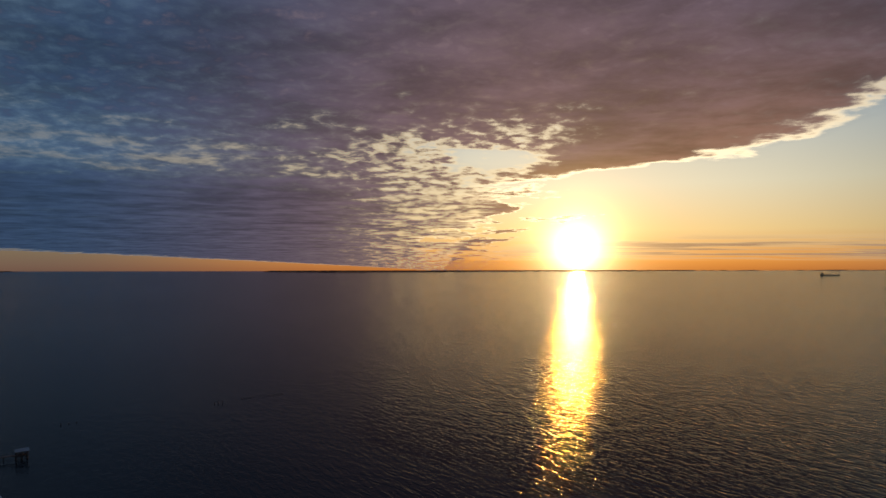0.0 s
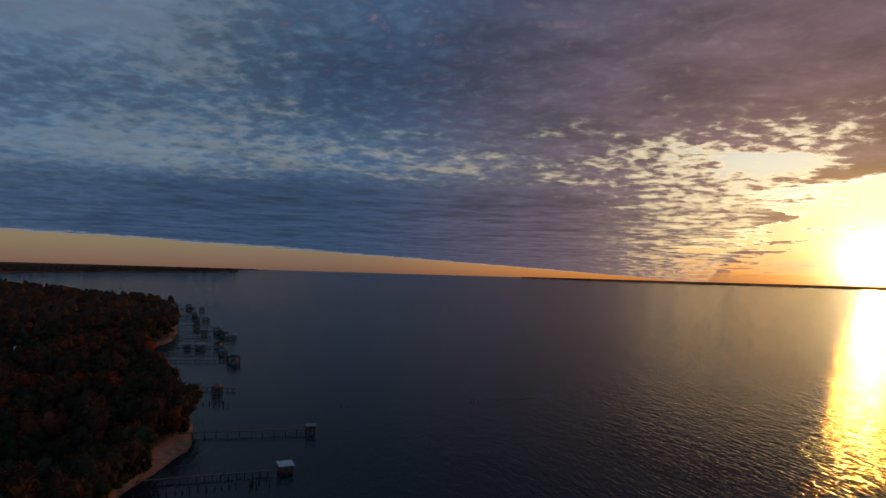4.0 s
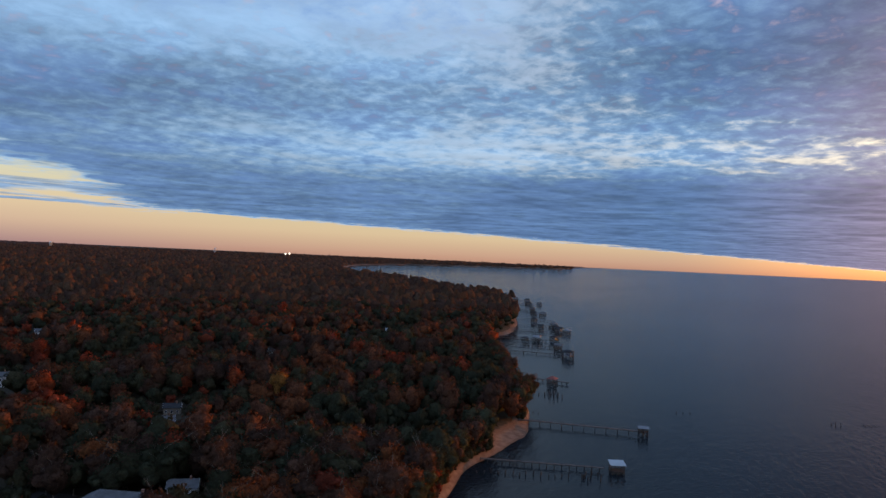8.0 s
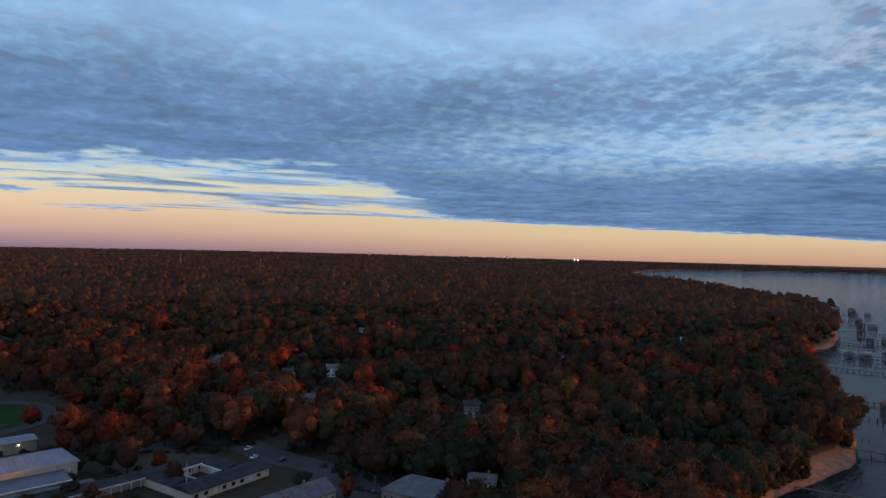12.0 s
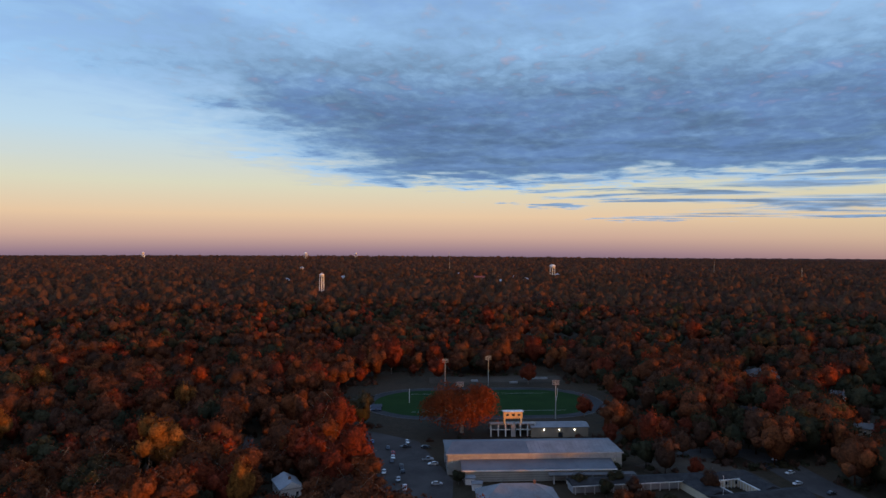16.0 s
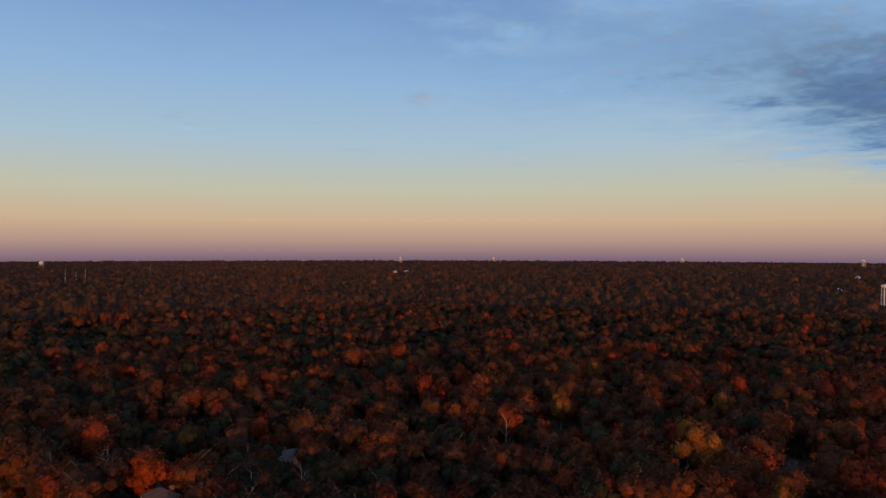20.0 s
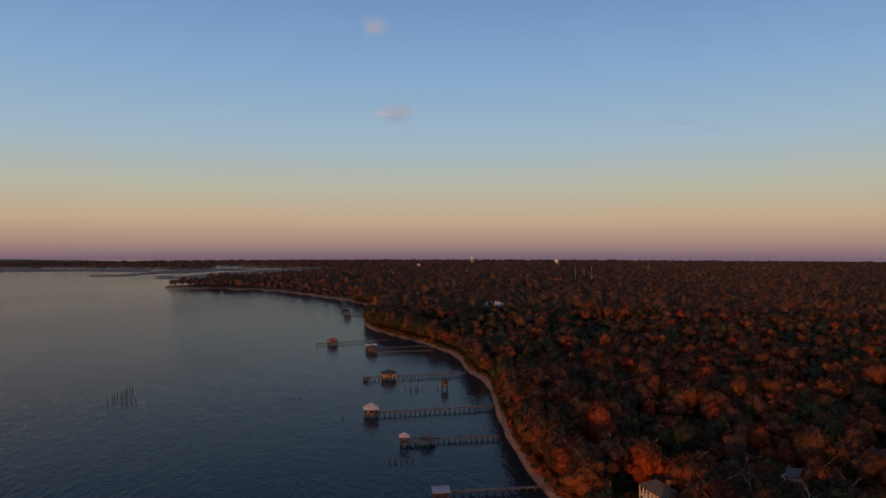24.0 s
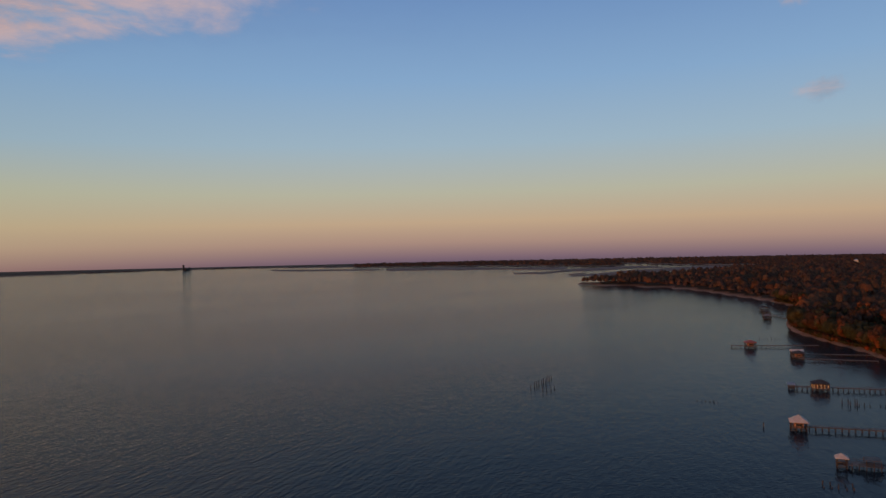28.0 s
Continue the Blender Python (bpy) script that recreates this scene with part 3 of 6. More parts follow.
coast = curved(SHORE, 6)
spit = curved([(1104, -1480), (1135, -1540), (1115, -1740), (1160, -2100), (1150, -2330), (1250, -2950), (1620, -3000), (2040, -3180), (2130, -3100), (1880, -2900), (1950, -2750), (2300, -2800), (2900, -2650), (3500, -2350), (3900, -2200), (4450, -1800), (4500, -300),
               (4480, 1600), (4350, 3300), (3700, 4750), (2900, 4950), (2100, 5000), (1250, 4870), (450, 4830), (-150, 4650), (-700, 4600), (-1250, 4790)], 4)
rim_pts = [(-1400, 9500), (9500, 9500), (9500, -9500), (-9500, -9500), (-9500, 9500), (-3600, 9500), (-3000, 4000)]
OUTLINE = np.array(coast + spit[1:] + rim_pts)
# low marsh islands between the channels, each by a coarse outline
ISLANDS = [
    [(1431, -1869), (1377, -1895), (1350, -1968), (1322, -2042), (1300, -2149), (1325, -2304), (1318, -2477), (1257, -2603), (1387, -2872), (1502, -2824), (1511, -2498), (1521, -2351), (1474, -2150), (1452, -1897)],
    [(1696, -2117), (1703, -2197), (1651, -2254), (1623, -2387), (1640, -2569), (1542, -2637), (1611, -2755), (1804, -2827), (1855, -2533), (1840, -2373), (1751, -2185)],
    [(1501, -1961), (1468, -1962), (1482, -2027), (1517, -2074), (1546, -2066), (1536, -2006)],
    [(2623, -2041), (2476, -2162), (2310, -2225), (2129, -2335), (1923, -2325), (1853, -2389), (2051, -2646), (2297, -2520), (2513, -2542), (2644, -2547), (2812, -2456), (2965, -2307)],
    [(1755, -1962), (1697, -1969), (1656, -2000), (1677, -2117), (1749, -2208), (1746, -2110), (1797, -2086), (1814, -2028)],
    [(3300, -1840), (3000, -1960), (2800, -2080), (2950, -2200), (3250, -2100), (3650, -1980)]]


def shore_distance(x, y):
    """Metres inland of the water's edge, less than nothing in the water."""
    x, y = np.ravel(x), np.ravel(y)
    best, inside = np.full(x.shape, 1e9), np.zeros(x.shape, bool)
    for (ax, ay), (bx, by) in zip(OUTLINE, np.roll(OUTLINE, -1, 0)):
        ex, ey = bx - ax, by - ay
        t = np.clip(((x - ax) * ex + (y - ay) * ey) / (ex * ex + ey * ey), 0, 1)
        best = np.minimum(best, (ax + t * ex - x) ** 2 + (ay + t * ey - y) ** 2)
        if ey:
            cross = (ay > y) != (by > y)
            inside ^= cross & (x < ax + ex * (y - ay) / ey)
    return np.where(inside, 1, -1) * np.sqrt(best)


def beach_width(x, y):
    south = np.clip((y - 120) / 90, 0, 1) * np.clip((800 - y) / 200, 0, 1)
    return 1.2 + 0.9 * np.clip((-60 - y) / 60, 0, 1) + (0.8 + 1.2 * np.sin(x / 23.0)) * south + 10 * np.exp(-((x + 264) ** 2 + (y - 294) ** 2) / 700)


def ground_height(x, y, d):
    bw = beach_width(x, y)
    z = np.where(d < 0, np.maximum(d * 0.45, -6), np.minimum(d / bw, 1) * 1.3)
    rise = np.clip((d - bw) / 4, 0, 1)
    return z + rise * rise * (3 - 2 * rise) * (LAND - 1.3)


def polar(radii, turns):
    a = np.linspace(0, 2 * np.pi, turns, endpoint=False)
    r, a = np.meshgrid(radii, a, indexing="ij")
    x, y = r * np.sin(a), r * np.cos(a)
    n, k = len(radii), turns
    i = np.arange(n - 1)[:, None] * k
    j, j2 = np.arange(k)[None], (np.arange(k)[None] + 1) % k
    p00, p01, p10, p11 = (q.ravel() for q in (i + j, i + j2, i + k + j, i + k + j2))
    tris = np.concatenate([np.stack([p00, p10, p11], 1), np.stack([p00, p11, p01], 1)])
    return x.ravel(), y.ravel(), tris[:, ::-1]


def plain_share(x, y):
    """1 where the plain runs on inland to the horizon, 0 towards the bay."""
    az = np.degrees(np.arctan2(-x, y)) % 360
    return np.clip((az - 85) / 20, 0, 1) * np.clip((226 - az) / 12, 0, 1)


def sinking(x, y):
    """How far the plain drops with the curve of the earth."""
    return plain_share(x, y) * 24 * np.clip((np.hypot(x, y) - 4300) / 2500, 0, 1)


radii = [60.0]
while radii[-1] < 6800:
    radii.append(radii[-1] * (1.012 if 215 < radii[-1] < 640 else 1.042))
gx, gy, gt = polar(np.array(radii), 640)
gd = shore_distance(gx, gy)
gz = ground_height(gx, gy, gd)
gz = np.maximum(gz, -6) - sinking(gx, gy)
ground = new("ground", raw_mesh("ground", np.stack([gx, gy, gz], 1), gt, M_GROUND, True))
tagged(ground, "wooded coastal plain with a sandy beach and low bank", "ground", kind="structure")
wr = [40.0]
while wr[-1] < 6950:
    wr.append(wr[-1] * 1.06)
qx, qy, qt = polar(np.array(wr), 360)
fetch = np.clip(-shore_distance(qx, qy) / 420, 0, 1)  # how far the wind has run over open water
trim = np.minimum(1.0, (7000 - 2400 * plain_share(qx, qy)) / np.hypot(qx, qy))
hub = np.full((1, 3), 0.0)
water = new("water", raw_mesh("water", np.concatenate([np.stack([qx * trim, qy * trim, 0 * qx], 1), hub]), np.concatenate([qt, np.stack([(np.arange(360) + 1) % 360, np.full(360, len(qx)), np.arange(360)], 1)[:, ::-1][:, [0, 2, 1]]]), M_WATER))
water.data.attributes.new("fetch", "FLOAT", "POINT").data.foreach_set("value", np.append(fetch, 1.0).astype(np.float32))
tagged(water, "wide calm bay with small wind ripples", "water", kind="structure")


def marsh_island(outline):
    """A low muddy flat with a ragged edge, sloping into the water."""
    edge = []
    n = len(outline)
    for i in range(n):
        a, b, c, d = (Vector(outline[(i + k) % n]) for k in (-1, 0, 1, 2))
        for j in range(5):
            t = j / 5
            q = 0.5 * ((2 * b) + (c - a) * t + (2 * a - 5 * b + 4 * c - d) * t * t + (3 * b - a - 3 * c + d) * t ** 3)
            edge.append(q + Vector((noise.noise((q.x / 40, q.y / 40, 1)), noise.noise((q.x / 40, q.y / 40, 5)))) * 18)
    mid = sum(edge, Vector((0, 0))) / len(edge)
    g, m = Geo(), len(edge)
    rings = [[(*mid.lerp(q, s), z + (0.35 * noise.noise((q.x / 60, q.y / 60, 2 + s)) if z > 0 else 0)) for q in edge] for s, z in ((1.0, -1.0), (0.985, 0.6), (0.8, 1.0), (0.4, 1.1))]
    g.add([p for r in rings for p in r] + [(*mid, 1.1)],
          [(k * m + i, k * m + (i + 1) % m, (k + 1) * m + (i + 1) % m, (k + 1) * m + i) for k in range(3) for i in range(m)] + [(3 * m + i, 3 * m + (i + 1) % m, 4 * m) for i in range(m)])
    return solid("marsh_island", g, M_MARSH, "low reddish-brown marsh flat between tidal channels", "island", "structure")


for outline in ISLANDS:
    marsh_island(outline)
# ---- open places in the woods ----
FIELD_AT, FIELD_TURN = (-414.0, -150.0), heading(0, 0, -0.47, 0.88)
# oriented oblongs kept clear of trees: centre, half length, half width, heading
# the strip heading 79 is added so the low sun reaches the press box
OPEN = [(FIELD_AT[0], FIELD_AT[1], 84, 52, FIELD_TURN), (-360, -122, 62, 20, 117), (-296, -92, 55, 44, 117), (-258, -80, 52, 30, 117), (-285, -150, 50, 22, 34), (-292, 6, 42, 34, 125), (-336, 22, 38, 9, -50), (-262, 68, 34, 14, 55),
        (-478, -175, 60, 14, 120), (-258, -12, 36, 22, 95), (-238, -45, 62, 20, 102), (-10, -270, 11, 10, 90), (-4, -252, 12, 9, 90), (0, -276, 10, 8, 0), (-246, 45, 22, 12, 80), (-331, -15, 95, 9, 79), (-253, -205, 40, 5, 35)]
HOUSES = [  # x, y, heading, length, depth, wall height, roof, storey look
    (-264, 109, 60, 11, 8, 4.0), (-359, 136, 70, 11, 8, 5.0), (-513, 255, 75, 14, 9, 6.0), (-511, 90, 80, 10, 8, 6.5), (-577, 14, 105, 22, 11, 4.0), (-519, 59, 80, 9, 7, 3.5),
    (-719, 159, 75, 13, 9, 6.0), (-391, 153, 65, 9, 7, 3.5), (-231, -167, 50, 13, 9, 3.6), (-12, -284, 0, 10, 12, 7.0), (-68, -322, 5, 9, 8, 4.5), (-109, -363, 8, 17, 9, 4.0),
    (207, -1086, -30, 34, 10, 9.5), (-545, 300, 80, 10, 8, 4.0), (-610, 480, 50, 12, 8, 5.0), (-585, 455, 50, 9, 7, 4.0), (-430, 60, 95, 11, 8, 3.5), (-445, 5, 100, 12, 8, 3.5)]
OPEN += [(x * 0.95, y * 0.95, 0.04 * math.hypot(x, y) + d / 2, l / 2 - 0.5, math.degrees(math.atan2(y, x))) for x, y, t, l, d, _ in HOUSES]  # a lane before each house


def is_open(x, y, grow=0.0):
    hit = np.zeros(x.shape, bool)
    for cx, cy, a, b, turn in OPEN:
        c, s = math.cos(radians(turn)), math.sin(radians(turn))
        u, v = (x - cx) * c + (y - cy) * s, (y - cy) * c - (x - cx) * s
        hit |= (np.abs(u) < a + grow) & (np.abs(v) < b + grow)
    return hit


# ---- trees ----
LONE = [(-404, -84, 1, 0.8), (-296, -196, 1, 1.3), (-274, -178, 0, 1.2), (-238, -150, 1, 1.25), (-246, -140, 0, 1.1), (-312, -190, 1, 1.2), (-480, -140, 1, 1.0), (-466, -205, 1, 1.2),
        (-318, -62, 2, 0.55), (-324, -50, 2, 0.5), (-309, -70, 2, 0.5), (-268, -108, 2, 0.45), (-316, -18, 1, 0.6), (-352, -60, 1, 0.75), (-290, -47, 2, 0.6), (-308, -50, 2, 0.45), (-269, -33, 0, 0.62), (-297, -11, 3, 0.6), (-277, -24, 2, 0.5),
        (-281, 38, 2, 0.6), (-284, 56, 2, 0.7), (-441, -70, 1, 1.0), (-427, -39, 1, 1.1), (-377, -26, 1, 0.85), (-394, -69, 0, 0.7), (-265, 129, 0, 1.0), (-248, 134, 0, 0.95),
        (128, -612, 1, 1.1), (124, -604, 1, 0.9), (74, -590, 1, 0.9), (-39, -272, 1, 0.9), (-448, -422, 1, 1.3), (-545, 119, 1, 1.1), (-421, 94, 1, 1.1), (-425, 30, 0, 1.3), (-427, 174, 1, 0.8), (-431, 219, 1, 0.9), (-358, 190, 0, 1.2), (-305, 69, 3, 0.8), (-264, 53, 1, 0.6), (-740, 57, 1, 1.1), (-731, 102, 1, 1.0)]  # x, y, kind, size
BRIGHT = [(-217, -221, 4, 1.55), (-302, -289, 4, 0.95), (-304, -409, 4, 1.15), (-203, -167, 4, 0.8), (-216, -321, 4, 0.95), (-377, 212, 4, 0.9), (-252, -148, 1, 1.5), (-178, -190, 0, 1.0), (-166, -395, 1, 1.3), (-207, -428, 1, 1.2),
          (-555, -157, 1, 1.45), (-502, -224, 1, 1.2), (-472, -246, 1, 1.6), (-291, -184, 1, 1.5), (-571, 124, 1, 1.2), (-726, -44, 1, 1.5), (-763, -271, 1, 1.5), (-438, 97, 1, 1.15)]  # gay trees standing free of their neighbours
LONE += BRIGHT + [(-282, -60, 2, 0.5), (-279, -49, 2, 0.5), (-283, -39, 3, 0.5), (-264, -40, 0, 0.6), (-270, -28, 2, 0.5), (-341, -34, 1, 0.65), (-258, -52, 2, 0.5)]
OPEN += [(x * 0.96, y * 0.96, 7 * k + 0.03 * math.hypot(x, y), 5.5 * k, math.degrees(math.atan2(y, x))) for x, y, _, k in BRIGHT]
rng = np.random.default_rng(7)


def icosphere(level):
    bm = bmesh.new()
    bmesh.ops.create_icosphere(bm, subdivisions=level, radius=1.0)
    return np.array([v.co[:] for v in bm.verts]), np.array([[v.index for v in f.verts] for f in bm.faces])


ICO_V, ICO_F = icosphere(1)
ICO_V2, ICO_F2 = icosphere(2)


def unit(a):
    return a / (np.linalg.norm(a, axis=1)[:, None] + 1e-9)


def leaf_cards(centres, size, rg):
    """Small leaf sprays, one ragged triangle each, turned every way."""
    n = len(centres)
    u = unit(rg.normal(size=(n, 3)))
    v = unit(np.cross(u, rg.normal(size=(n, 3))))
    s = size * rg.uniform(0.6, 1.35, (n, 1))
    verts = np.stack([centres - u * s - v * s * 0.6, centres + u * s * rg.uniform(0.6, 1.1, (n, 1)) - v * s * 0.5, centres + v * s], 1).reshape(-1, 3)
    return verts, np.arange(3 * n).reshape(-1, 3)


def crown_arrays(rg, width, height, base, cards, size, lobes, fine=False):
    """A crown of billowing clumps over one body, its outline broken by leaf sprays: places, faces and outward directions."""
    V, F, N, n = [], [], [], 0
    mid = np.array([0, 0, base + height * 0.46])
    domes = [(mid, np.array([width * 0.36, width * 0.36, height * 0.43]))]
    turn = rg.uniform(0, 6.28)
    for i in range(lobes):
        a, up = turn + i * 2.4 + rg.uniform(-0.4, 0.4), rg.uniform(-0.35, 0.85)
        q = math.sqrt(1 - up * up) * width * rg.uniform(0.26, 0.36)
        r = width * rg.uniform(0.13, 0.22)
        domes.append((mid + np.array([q * math.cos(a), q * math.sin(a), up * height * 0.33]), np.array([r * rg.uniform(0.8, 1.2), r, r * rg.uniform(0.8, 1.25)])))
    share = np.array([r[0] * r[2] for _, r in domes])
    count = np.maximum((cards * share / share.sum()).astype(int), 2)
    P, D = [], []
    for di, ((c, r), k) in enumerate(zip(domes, count)):
        bump = unit(rg.normal(size=(9, 3)))
        deep = rg.uniform(-0.3, 0.3, 9)

        def uneven(d):
            return 1.0 + (np.exp(-6.0 * (1 - d @ bump.T)) * deep).sum(axis=1, keepdims=True)
        iv, jf = (ICO_V2, ICO_F2) if fine or (di == 0 and cards > 100) else (ICO_V, ICO_F)
        V.append(c + iv * r * uneven(iv) * 0.8 * rg.uniform(0.82, 1.12, (len(iv), 1)))
        F.append(jf + n)
        N.append(unit(iv / r))
        n += len(iv)
        d = unit(rg.normal(size=(k, 3)))
        d[:, 2] = np.where(d[:, 2] < -0.3, -d[:, 2], d[:, 2])
        P.append(c + d * r * uneven(d) * rg.uniform(0.74, 1.12, (k, 1)))
        D.append(unit(d / r))
    pts, d = np.concatenate(P), np.concatenate(D)
    cv, cf = leaf_cards(pts, size, rg)
    V, F, N = np.concatenate(V + [cv]), np.concatenate(F + [cf + n]), np.concatenate(N + [np.repeat(d, 3, 0)])
    out = unit((V - mid) / [width * 0.5, width * 0.5, height * 0.5])
    return V, F, unit(0.75 * N + 0.35 * out)


def trunk_geo(rg, height, width, lean, branches, thick):
    g = Geo()
    p, r = Vector((0, 0, -0.6)), thick
    levels = []
    for i in range(4):
        q = p + Vector((rg.normal() * lean, rg.normal() * lean, (height * 0.8 + 0.6) / 4))
        g.tube(p, q, r, r * 0.72, 6)
        p, r = q, r * 0.72
        levels.append((q.copy(), r))
    for i in range(branches):
        q, rr = levels[1 + i % 3]
        a = 2.4 * i + rg.uniform(-0.4, 0.4)
        out = width * rg.uniform(0.16, 0.3)
        e = q + Vector((math.cos(a) * out, math.sin(a) * out, height * rg.uniform(0.1, 0.22)))
        g.tube(q, e, rr * 0.6, rr * 0.2, 4)
        for k in (-0.5, 0.5):
            g.tube(q.lerp(e, 0.6), e + Vector((math.cos(a + k) * out * 0.5, math.sin(a + k) * out * 0.5, height * 0.07)), rr * 0.3, rr * 0.1, 3)
    return g


KINDS = {  # name: leaf material, label, share, width, height, crown base share, sprays, spray size, lobes
    "oak_tree": (M_RUST, "broad oak with rust-brown autumn leaves in dense woods", 15.0, 18.0, 0.03, 780, 0.44, 8),
    "maple_tree": (M_RED, "maple with orange-red autumn leaves among the woods", 13.0, 17.0, 0.03, 760, 0.42, 7),
    "live_oak_tree": (M_GREEN, "dark green evergreen oak with a rounded crown", 15.0, 16.0, 0.02, 780, 0.42, 8),
    "hickory_tree": (M_BROWN, "tall brown-leaved tree with pale bare limbs showing", 13.5, 19.5, 0.08, 740, 0.4, 7),
    "golden_tree": (M_GOLD, "tall tree with golden-orange leaves lit by the low sun", 14.0, 18.0, 0.1, 900, 0.4, 9),
}


def sway(x, y, s, k):
    return np.array([noise.noise((a / s, b / s, k)) for a, b in zip(x, y)])


def scatter(r0, r1, gap, rg, az0, az1):
    """Places for trees in a ring sector of the land, on a shaken grid."""
    n = int(r1 / (gap * 0.87)) + 2
    i, j = np.meshgrid(np.arange(-n, n + 1), np.arange(-n, n + 1))
    x, y = (i.ravel() + 0.5 * (j.ravel() % 2)) * gap, j.ravel() * gap * 0.87
    x, y = x + rg.uniform(-0.36, 0.36, x.shape) * gap, y + rg.uniform(-0.36, 0.36, x.shape) * gap
    r, az = np.hypot(x, y), np.degrees(np.arctan2(-x, y)) % 360
    ok = (r >= r0) & (r < r1) & (az > az0) & (az < az1)
    x, y = x[ok], y[ok]
    d = shore_distance(x, y)
    ok = (d > beach_width(x, y) + np.where(y < -60, 4.5, -1.0)) & ~is_open(x, y, 3.0)
    return x[ok], y[ok], d[ok]


def choose(x, y, rg):
    """Which kind grows where: 0 rust, 1 red, 2 green, 3 brown. The mix also stands in for uneven sunlight."""
    wet = sway(x, y, 160, 1.0) + 0.35 * rg.normal(size=len(x))
    bright = np.exp(-((x + 370) ** 2 + (y + 240) ** 2) / 270.0 ** 2) + 0.25 * sway(x, y, 90, 5.0)  # stronger sun behind the school, put in as warmer leaf kinds
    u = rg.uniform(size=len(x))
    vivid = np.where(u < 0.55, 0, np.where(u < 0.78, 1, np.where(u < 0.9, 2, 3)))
    south = y > 0.12 * x - 10
    plain = np.where(south, np.where(u < 0.08, 0, np.where(u < 0.12, 1, np.where(u < 0.66, 2, 3))), np.where(u < 0.24, 0, np.where(u < 0.33, 1, np.where(u < 0.58, 2, 3))))
    north = (y < -280) & (x > -190 - 0.1 * y)
    plain = np.where(north, np.where(u < 0.26, 0, np.where(u < 0.46, 1, np.where(u < 0.62, 2, 3))), plain)
    plain = np.where((y < -560) & (x > 60), np.where(u < 0.08, 0, np.where(u < 0.72, 2, 3)), plain)
    plain = np.where((sway(x, y, 62, 8.0) < -0.22) & (u > 0.2), 2, plain)  # hollows of low dark evergreens
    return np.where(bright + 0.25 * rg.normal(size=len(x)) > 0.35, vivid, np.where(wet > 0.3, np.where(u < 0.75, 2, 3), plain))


def shore_row(r0, r1, gap, inland=7.8):
    """The first row of trees, close behind the water's edge."""
    line, out, run = np.array(coast), [], 0.0
    for a, b in zip(line[:-1], line[1:]):
        long = float(np.hypot(*(b - a)))
        while run < long:
            q = a + (b - a) * run / long + np.array([b[1] - a[1], a[0] - b[0]]) / long * (inland + 2.0 * noise.noise((a[0] / 9, a[1] / 9, run)))
            if r0 <= math.hypot(*q) < r1 and (q[1] < -60 or 60 < q[1] < 620 and beach_width(q[0], q[1]) < 5):
                out.append(q)
            run += gap
        run -= long
    out = np.array(out)
    return out[shore_distance(out[:, 0], out[:, 1]) > 0.8]


NEAR, MID, OUTER, FARR = 305.0, 620.0, 1000.0, 2100.0
tx, ty, td = scatter(190, NEAR + 4, 9.7, rng, 40, 200)
row_near = shore_row(190, NEAR, 6.5)
row_near = row_near[~is_open(row_near[:, 0], row_near[:, 1], 4.0)]
tx, ty, td = np.r_[tx, row_near[:, 0]], np.r_[ty, row_near[:, 1]], np.r_[td, np.full(len(row_near), 2.0)]
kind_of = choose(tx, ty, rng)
tx, ty, td = np.r_[tx, [q[0] for q in LONE]], np.r_[ty, [q[1] for q in LONE]], np.r_[td, [99.0] * len(LONE)]
kind_of = np.r_[kind_of, [q[2] for q in LONE]]
lone_size = {len(tx) - len(LONE) + i: q[3] for i, q in enumerate(LONE)}
free_standing = {i for i, k in lone_size.items() if LONE[i - len(tx) + len(LONE)] in BRIGHT}
for ki, (name, (mat, label, width, height, base, sprays, spray, lobes)) in enumerate(KINDS.items()):
    protos = []
    for q in range(4):
        rg = np.random.default_rng(100 + 10 * ki + q)
        root = thing(name, Matrix.Identity(4), label, "tree", "trees in the woods")
        part("trunk", trunk_geo(rg, height, width, 0.25, 5, 0.32), M_BARK, root)
        v, f, n = crown_arrays(rg, width, height * (1 - base), height * base, sprays, spray, lobes, True)
        part("crown", raw_mesh("crown", v, f, mat, True, n), None, root)
        protos.append(root)
    places = np.nonzero(kind_of == ki)[0]
    for c, i in enumerate(places):
        s, z = float(np.clip(rng.lognormal(0.02, 0.2) * (1 + 0.7 * noise.noise((tx[i] / 62, ty[i] / 62, 8.0))), 0.5, 1.5)), LAND if td[i] > beach_width(tx[i], ty[i]) + 9 else 3.2
        s = lone_size.get(int(i), s)
        high = max(s, 1.2) * 1.12 if int(i) in free_standing else min(s, 1.25) * rng.uniform(0.82, 1.1)
        at = pose(tx[i], ty[i], z, 0, 0, rng.uniform(0, 360)) @ Matrix.Diagonal((s, s, high, 1))
        if c < 4:
            protos[c].matrix_basis = at
        else:
            copy_thing(protos[c % 4], Matrix.Identity(4)).matrix_basis = at


